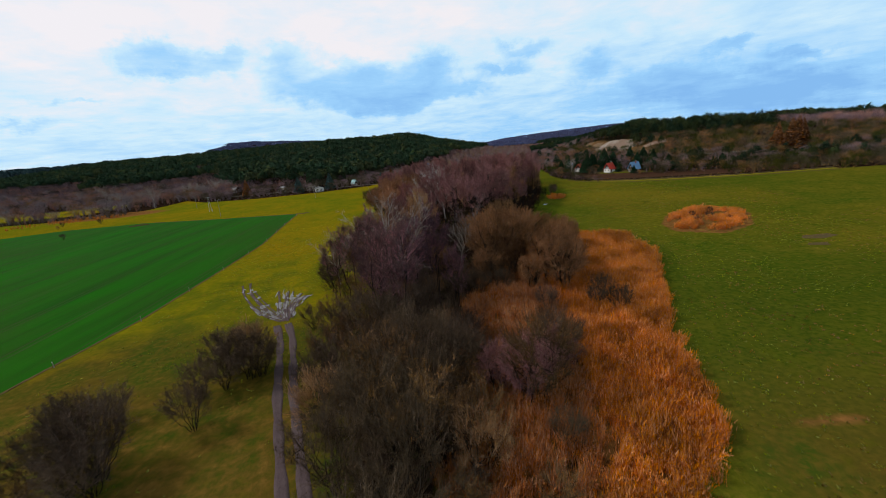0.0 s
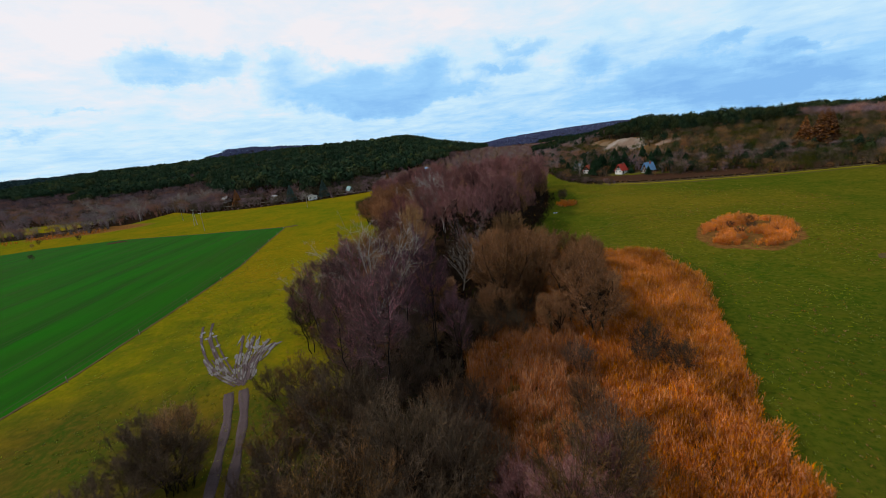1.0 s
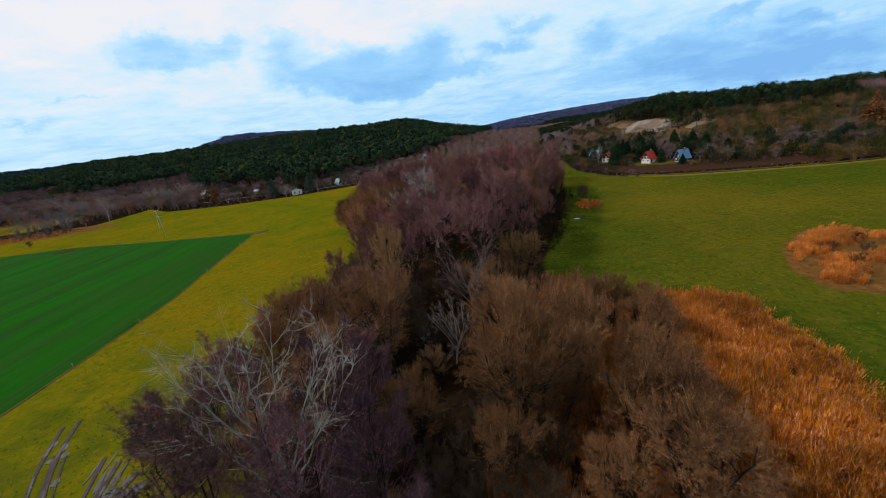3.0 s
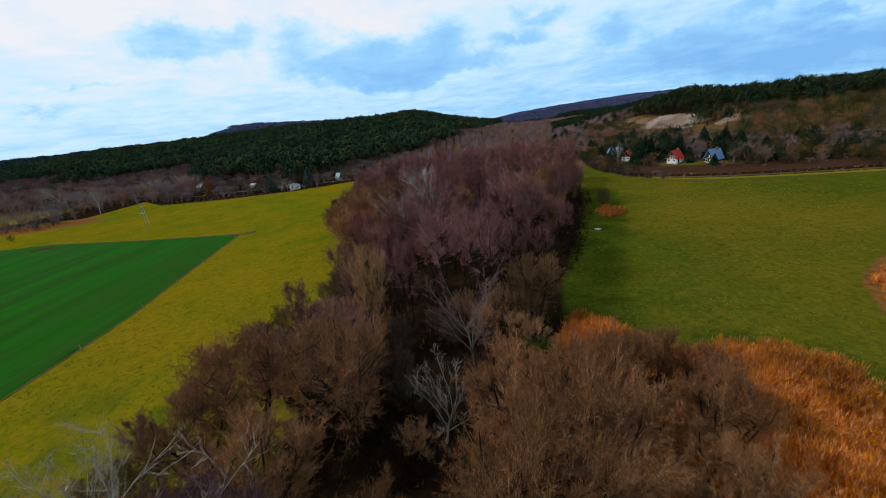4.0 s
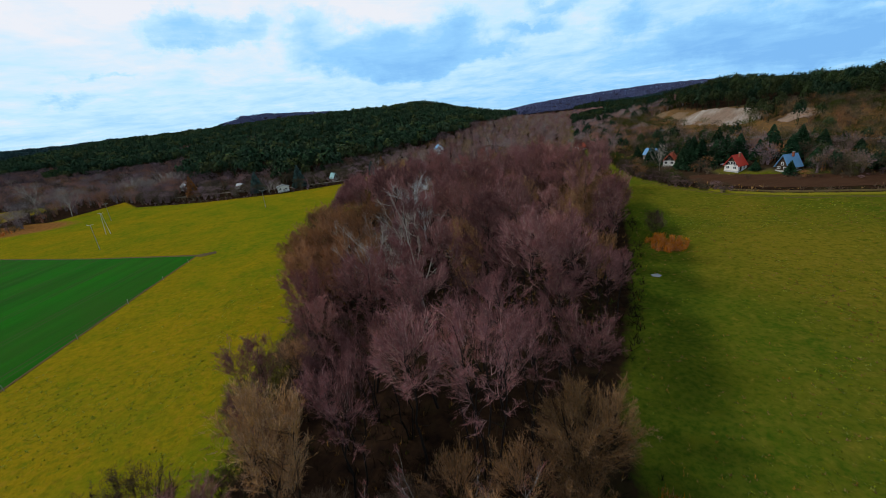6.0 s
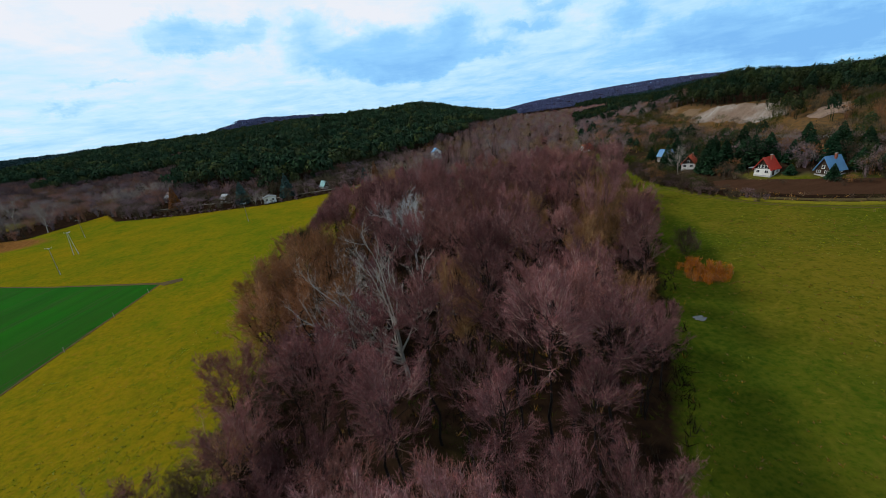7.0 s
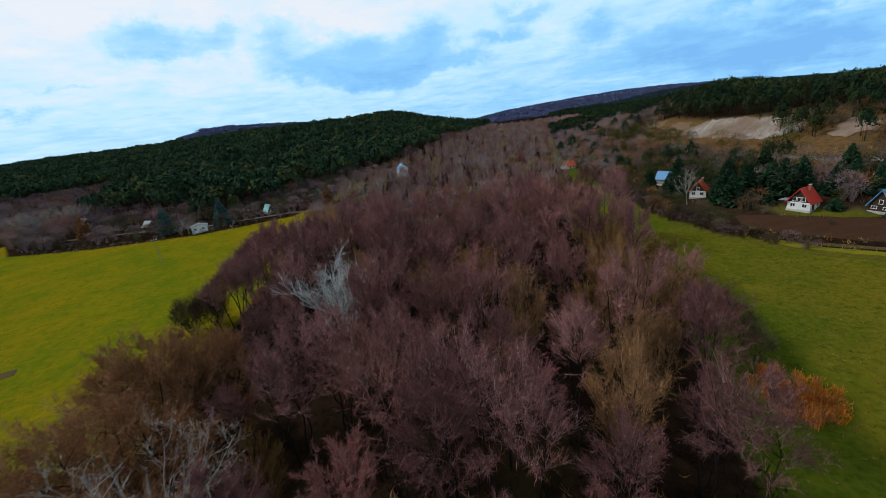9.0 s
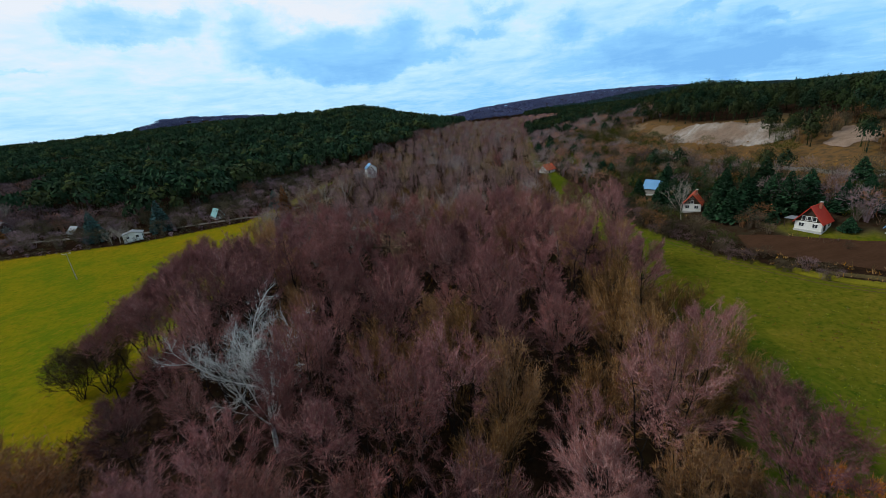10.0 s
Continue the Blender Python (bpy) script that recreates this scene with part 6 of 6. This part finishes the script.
def outcrops():
    step = 1.0
    gx, gy = np.meshgrid(np.arange(112, 215, step), np.arange(275, 432, step))
    q = q_right(gx, gy)
    a = np.array([noise.noise((u * .07, v * .07, 9.3)) + .6 * noise.noise((u * .25, v * .25, 1.7)) for u, v in zip(gx.ravel(), gy.ravel())]).reshape(gx.shape)
    b = np.array([noise.noise((u * .5, v * .5, 4.7)) for u, v in zip(gx.ravel(), gy.ravel())]).reshape(gx.shape)
    keep = (q + a * 6 > 57) & (q + a * 5 < 65) & (a > .02) & (gy > 340)
    gz = terrain(gx, gy) + np.where(keep, .3 + np.abs(b) * .9, -.5)
    w = gx.shape[1]
    i = (np.arange(gx.shape[0] - 1)[:, None] * w + np.arange(w - 1)[None])
    i = i[keep[:-1, :-1] | keep[1:, :-1] | keep[:-1, 1:] | keep[1:, 1:]].ravel()
    me = set_mesh("outcrop", np.stack([gx, gy, gz], -1).reshape(-1, 3), np.stack([i, i + 1, i + 1 + w, i + w], -1), [M["outcrop"]])
    tagged(new("outcrop", me), "brown weathered outcrops and bare earth below the pines", "slope", kind="structure")


outcrops()
cliff("quarry_cliff", 112, 215, 270, 415, "pale sandy quarry face with gullies below the pines")
draped("sand_slope", SAND_FACE, 1.2, .55, M["earth"], "bare sandy slope beside the quarry", "slope")
ribbon("road_upper", UPPER_ROAD, 2.8, .12, M["gravel"], "pale gravel road along the slope", "road")
ribbon("road_lower", [(-190, 351), (-150, 348), (-105, 341), (-75, 347), (-58, 352), (-44, 362), (-30, 380)], 1.9, .14, M["gravel"], "narrow pale road behind the meadow", "road")
RUTS = [([(x - 1.0, y - .3) for x, y in TRACK], 1.15), ([(x + 1.0, y + .3) for x, y in TRACK], 1.15),
        ([(-34.6, 73.1), (-40.2, 76.7), (-45.6, 82.5), (-51.9, 91.3), (-55.7, 98.6)], .4), ([(-33.9, 73.0), (-38.5, 76.9), (-45.0, 84.7), (-51.2, 93.1), (-54.3, 100.1)], .4),
        ([(-34.5, 73.5), (-37.2, 77.0), (-39.9, 83.8), (-43.2, 91.5)], .45), ([(-34.2, 73.5), (-36.4, 77.8), (-38.6, 84.8), (-40.5, 90.6)], .5), ([(-34.1, 74.3), (-36.0, 79.8), (-37.1, 85.2), (-36.5, 88.3)], .5), ([(-34.8, 76.6), (-35.3, 80.2), (-35.6, 85.5), (-34.9, 86.9)], .35)]
for i, (line, width) in enumerate(RUTS[2:]):
    for dx in (-.75, .55):
        k = i % 2
        RUTS.append(([(x + dx + .2 * j, y + .3 * dx) for j, (x, y) in enumerate(line)][k:k + 3], width * .55))
for i, (line, width) in enumerate(RUTS):
    ribbon("track_rut", line, width * (1.15 if i > 1 else 1), .07, M["mud"], "muddy wheel rut of a field track", "track", sink=.03)


def puddle(x, y, a, b, turn, label):
    r = np.random.default_rng(int(abs(x * 13 + y * 7)))
    k = 22
    ang = np.arange(k) * 2 * math.pi / k
    rad = 1 + .22 * np.sin(ang * 2 + r.uniform(0, 6)) + .15 * np.sin(ang * 5 + r.uniform(0, 6))
    lx, ly = np.cos(ang) * rad * a, np.sin(ang) * rad * b
    c, s_ = math.cos(turn), math.sin(turn)
    px, py = x + lx * c - ly * s_, y + lx * s_ + ly * c
    z = float(np.mean(terrain(px, py))) + .05
    bm = bmesh.new()
    bm.faces.new([bm.verts.new((p, q, z)) for p, q in zip(px, py)])
    low = bmesh.ops.extrude_face_region(bm, geom=list(bm.faces))
    for v in low["geom"]:
        if isinstance(v, bmesh.types.BMVert):
            v.co.z -= .5
    bmesh.ops.recalc_face_normals(bm, faces=bm.faces)
    me = bpy.data.meshes.new("puddle")
    bm.to_mesh(me)
    bm.free()
    me.materials.append(M["water"])
    return tagged(new("puddle", me), label, "puddle", kind="structure")


for x, y, a, b, turn in [(-42.9, 89.6, 0.30, 1.8, 0.21), (-40.4, 87.7, 0.30, 2.2, 0.45), (-38.0, 85.3, 0.35, 2.0, 0.69), (-38.5, 88.0, 0.35, 2.4, 0.33), (-36.7, 86.4, 0.30, 1.8, 0.57), (-41.8, 90.8, 0.25, 1.5, 0.21), (-50.8, 92.6, 0.25, 1.6, 0.45), (-49.6, 88.1, 0.25, 1.8, 0.69), (-42.6, 78.8, 0.30, 1.6, 0.33), (-39.8, 78.4, 0.28, 1.8, 0.57), (-37.6, 77.1, 0.35, 1.2, 0.21), (-38.3, 82.9, 0.30, 1.9, 0.45), (-37.6, 80.6, 0.30, 1.5, 0.69)]:
    puddle(x, y, a * .5, b * 1.1, turn, "shallow rain puddle in the field track")
wet = np.random.default_rng(91)
for line, width in RUTS[2:]:
    for _ in range(4):
        k = wet.uniform(0, len(line) - 1.01)
        j = int(k)
        (ax, ay), (bx, by) = line[j], line[j + 1]
        puddle(ax + (bx - ax) * (k - j) + wet.normal() * .25, ay + (by - ay) * (k - j), wet.uniform(.16, .42), wet.uniform(.5, 1.5), math.atan2(by - ay, bx - ax) - math.pi / 2, "shallow rain puddle in the field track")
puddle(-3.6, 117, 1.0, 3.4, .15, "dark still pool of the stream under bare trees")
puddle(43.2, 176, 1.1, .7, .3, "small puddle in the pasture")
for x, y in ((34, 96), (37, 92), (33, 90)):
    puddle(x, y, 1.0, .7, x, "dark pool between the reeds")
sy = np.arange(10, 72, 3.0)
sx = np.interp(sy, STREAM_Y, STREAM_X) + .8 * np.sin(sy * .21) + .5 * np.sin(sy * .47)
verts = np.stack([np.column_stack([sx + w, sy, terrain(sx, sy) + .12]) for w in (-.35, .35)], 1).reshape(-1, 3)
i = np.arange(len(sy) - 1) * 2
tagged(new("stream", set_mesh("stream", verts, np.stack([i, i + 1, i + 3, i + 2], -1), [M["water"]])), "narrow dark stream under the alders", "water", kind="structure")
draped("bare_patch", [(86, 95), (90, 93.5), (95, 95), (94, 97), (88, 97.2)], .5, .06, M["margin"], "bare grey-brown patch in the pasture", "ground")
draped("bare_patch_small", [(83, 90), (87, 88.5), (88, 90.5), (84.5, 91.5)], .5, .06, M["margin"], "small bare patch in the pasture", "ground")
draped("field_hollow", [(-178, 231), (-186, 229), (-191, 233), (-184, 236), (-177, 234)], .8, .16, M["plough"], "bare hollow in the wheat field", "ground")
draped("field_margin", [(-84, 219), (-72.5, 148), (-70, 81), (-73, 57), (-76, 10), (-75.3, 10), (-72.3, 57), (-69.3, 81), (-71.8, 148), (-83.3, 219)], .4, .09, M["margin"], "strip of dead grass along the wheat field", "ground")
draped("field_margin_far", [(-84, 219), (-128, 227), (-190, 241), (-190, 241.8), (-128, 227.8), (-84, 220.5), (-79, 222.5), (-77, 220), (-81, 217.5)], .4, .09, M["margin"], "strip of trodden ground at the wheat field's end", "ground")


# ---------------------------------------------------------------- fence, poles, car
def fence_post(x, y):
    p = root("fence_post", x, y, ground_at(x, y), (x * 37) % 360, "weathered grey wooden fence post", "fence post", "posts along the wheat field")
    part("post", rod(bmesh.new(), (0, 0, -.3), (.04, .02, 1.25), .07, .055, 7), "grey_wood", p)
    part("insulator", rod(bmesh.new(), (.06, 0, 1.05), (.14, 0, 1.05), .03, sides=6), "frame", p)


for y in (62, 80, 98, 116, 134, 152, 168, 184, 199, 213):
    fence_post(float(np.interp(y, [57, 81, 148, 219], [-71.8, -68.9, -71.4, -83.0])), y)


def utility_pole(x, y, h, turn, double=False, label="tall wooden utility pole with insulators"):
    p = root("utility_pole", x, y, ground_at(x, y), turn, label, "utility pole", "poles across the meadow")
    for k, dx in enumerate((-.9, .9) if double else (0,)):
        part("pole", rod(bmesh.new(), (dx, 0, -.4), (dx * .15, 0, h), .12, .08, 9), "concrete" if double else "grey_wood", p)
        part("footing", rod(bmesh.new(), (dx, .12, -.3), (dx, .12, 1.6), .14, .13, 7), "concrete", p)
    arm = part("crossarm", box(bmesh.new(), (2.2, .12, .12), (0, 0, h - .25), bevel=.015), "metal", p)
    for dx in (-1, 0, 1):
        part("insulator", rod(bmesh.new(), (dx, 0, h - .2), (dx, 0, h + .12), .06, .04, 8), "frame", arm)


utility_pole(-138.5, 240, 10.2, 20)
utility_pole(-160, 267, 10, 20, True, "double-legged concrete utility pole")
utility_pole(-190.5, 301.5, 9.5, 20)
utility_pole(-96, 291.5, 8.7, 20)


def parked_car(x, y, turn):
    c = root("parked_car", x, y, ground_at(x, y) + .16, turn, "pale silver-blue car parked on the gravel road", "car")
    outline = [(-2.1, .35), (-2.1, .75), (-1.9, .9), (-1.1, .98), (-.6, 1.42), (.75, 1.45), (1.45, 1.0), (2.05, .88), (2.15, .6), (2.1, .35)]
    bm = prism(bmesh.new(), outline, -.84, .84)
    bmesh.ops.bevel(bm, geom=list(bm.edges), offset=.06, segments=1, affect="EDGES")
    body = part("body", bm, "car_paint", c)
    for sgn in (-1, 1):
        part("side_window", prism(bmesh.new(), [(-.95, 1.0), (-.55, 1.36), (.7, 1.38), (1.2, 1.02)], sgn * .835, sgn * .86), "glass", body)
    part("windscreen", prism(bmesh.new(), [(-1.12, 1.0), (-.66, 1.4), (-.64, 1.43), (-1.16, 1.02)], -.7, .7), "glass", body)
    for wx in (-1.3, 1.3):
        for wy in (-.78, .78):
            wheel = part("wheel", rod(bmesh.new(), (wx, wy - .1, .30), (wx, wy + .1, .30), .32, sides=16), "tyre", c)
            part("rim", rod(bmesh.new(), (wx, wy - .115, .30), (wx, wy + .115, .30), .18, sides=12), "metal", wheel)
    for wy in (-.6, .6):
        part("headlight", box(bmesh.new(), (.06, .3, .14), (-2.1, wy, .7), bevel=.02), "frame", c)
        part("tail_light", box(bmesh.new(), (.06, .26, .14), (2.11, wy, .7), bevel=.02), "red_roof", c)


parked_car(128.3, 261.5, 132)

# lone shrubs out in the fields
for x, y, h, k in [(-205, 206, 3.0, 1), (-258, 262, 3.2, 0), (-232, 262, 3.5, 0), (-250, 250, 2.4, 2), (76, 120, 2.4, 0), (82, 124, 2.6, 0), (86, 130, 2.4, 1), (79, 128, 2.2, 0), (73, 116, 1.8, 2), (84, 118, 2.0, 0)]:
    plant("bare_shrub", SHRUBS[k], x, y, h / 5, x, "small bare brown shrub standing in dry grass", "shrub", "lone shrubs of the fields")

# ditch, grass strip and hedge between pasture and ploughed field
EDGE = [(190, 194.5), (150, 203), (120, 212), (100, 220), (88, 230), (79, 246), (75, 262)]
ribbon("ditch", EDGE, 1.5, .10, M["margin"], "dark overgrown ditch along the pasture", "ditch", sink=.3)
ribbon("grass_strip", [(x + .8, y + 2.6) for x, y in EDGE[:5]] + [(86.5, 238.0)], 1.7, .20, M["strip"], "yellow-green grass strip beside the ditch", "grass")
ribbon("furrow", [(x + 1.6, y + 5.0) for x, y in EDGE[:5]], 1.1, .22, M["margin"], "dark furrow along the ploughed field", "ditch")
fx, fy = spread_points((70, 100, 228, 300), 2.0, lambda x, y: (q_right(x, y) > .5) & (q_right(x, y) < np.where(y > 243, 7, 2.5)) & (y > 231), 61)
forest("field_hedge", fx, fy, rw.uniform(1.8, 5.0, len(fx)), SCRUB_NEAR, "bare brown hedge along the pasture", 62)
fx, fy = spread_points((88, 185, 205, 256), 2.8, lambda x, y: (q_right(x, y) > 14) & (q_right(x, y) < 19) & clear_of_houses(x, y), 63)
forest("garden_hedge", fx, fy, rw.uniform(1.2, 3.0, len(fx)), SCRUB_NEAR, "bare brown hedge in front of the cottages", 64)
fx, fy = spread_points((-190, -45, 325, 375), 2.4, lambda x, y: (p_left(x, y) > .3) & (p_left(x, y) < 3.4), 65)
forest("roadside_hedge", fx, fy, rw.uniform(1.2, 3.2, len(fx)), SCRUB_NEAR, "dark bare hedge between meadow and road", 66)
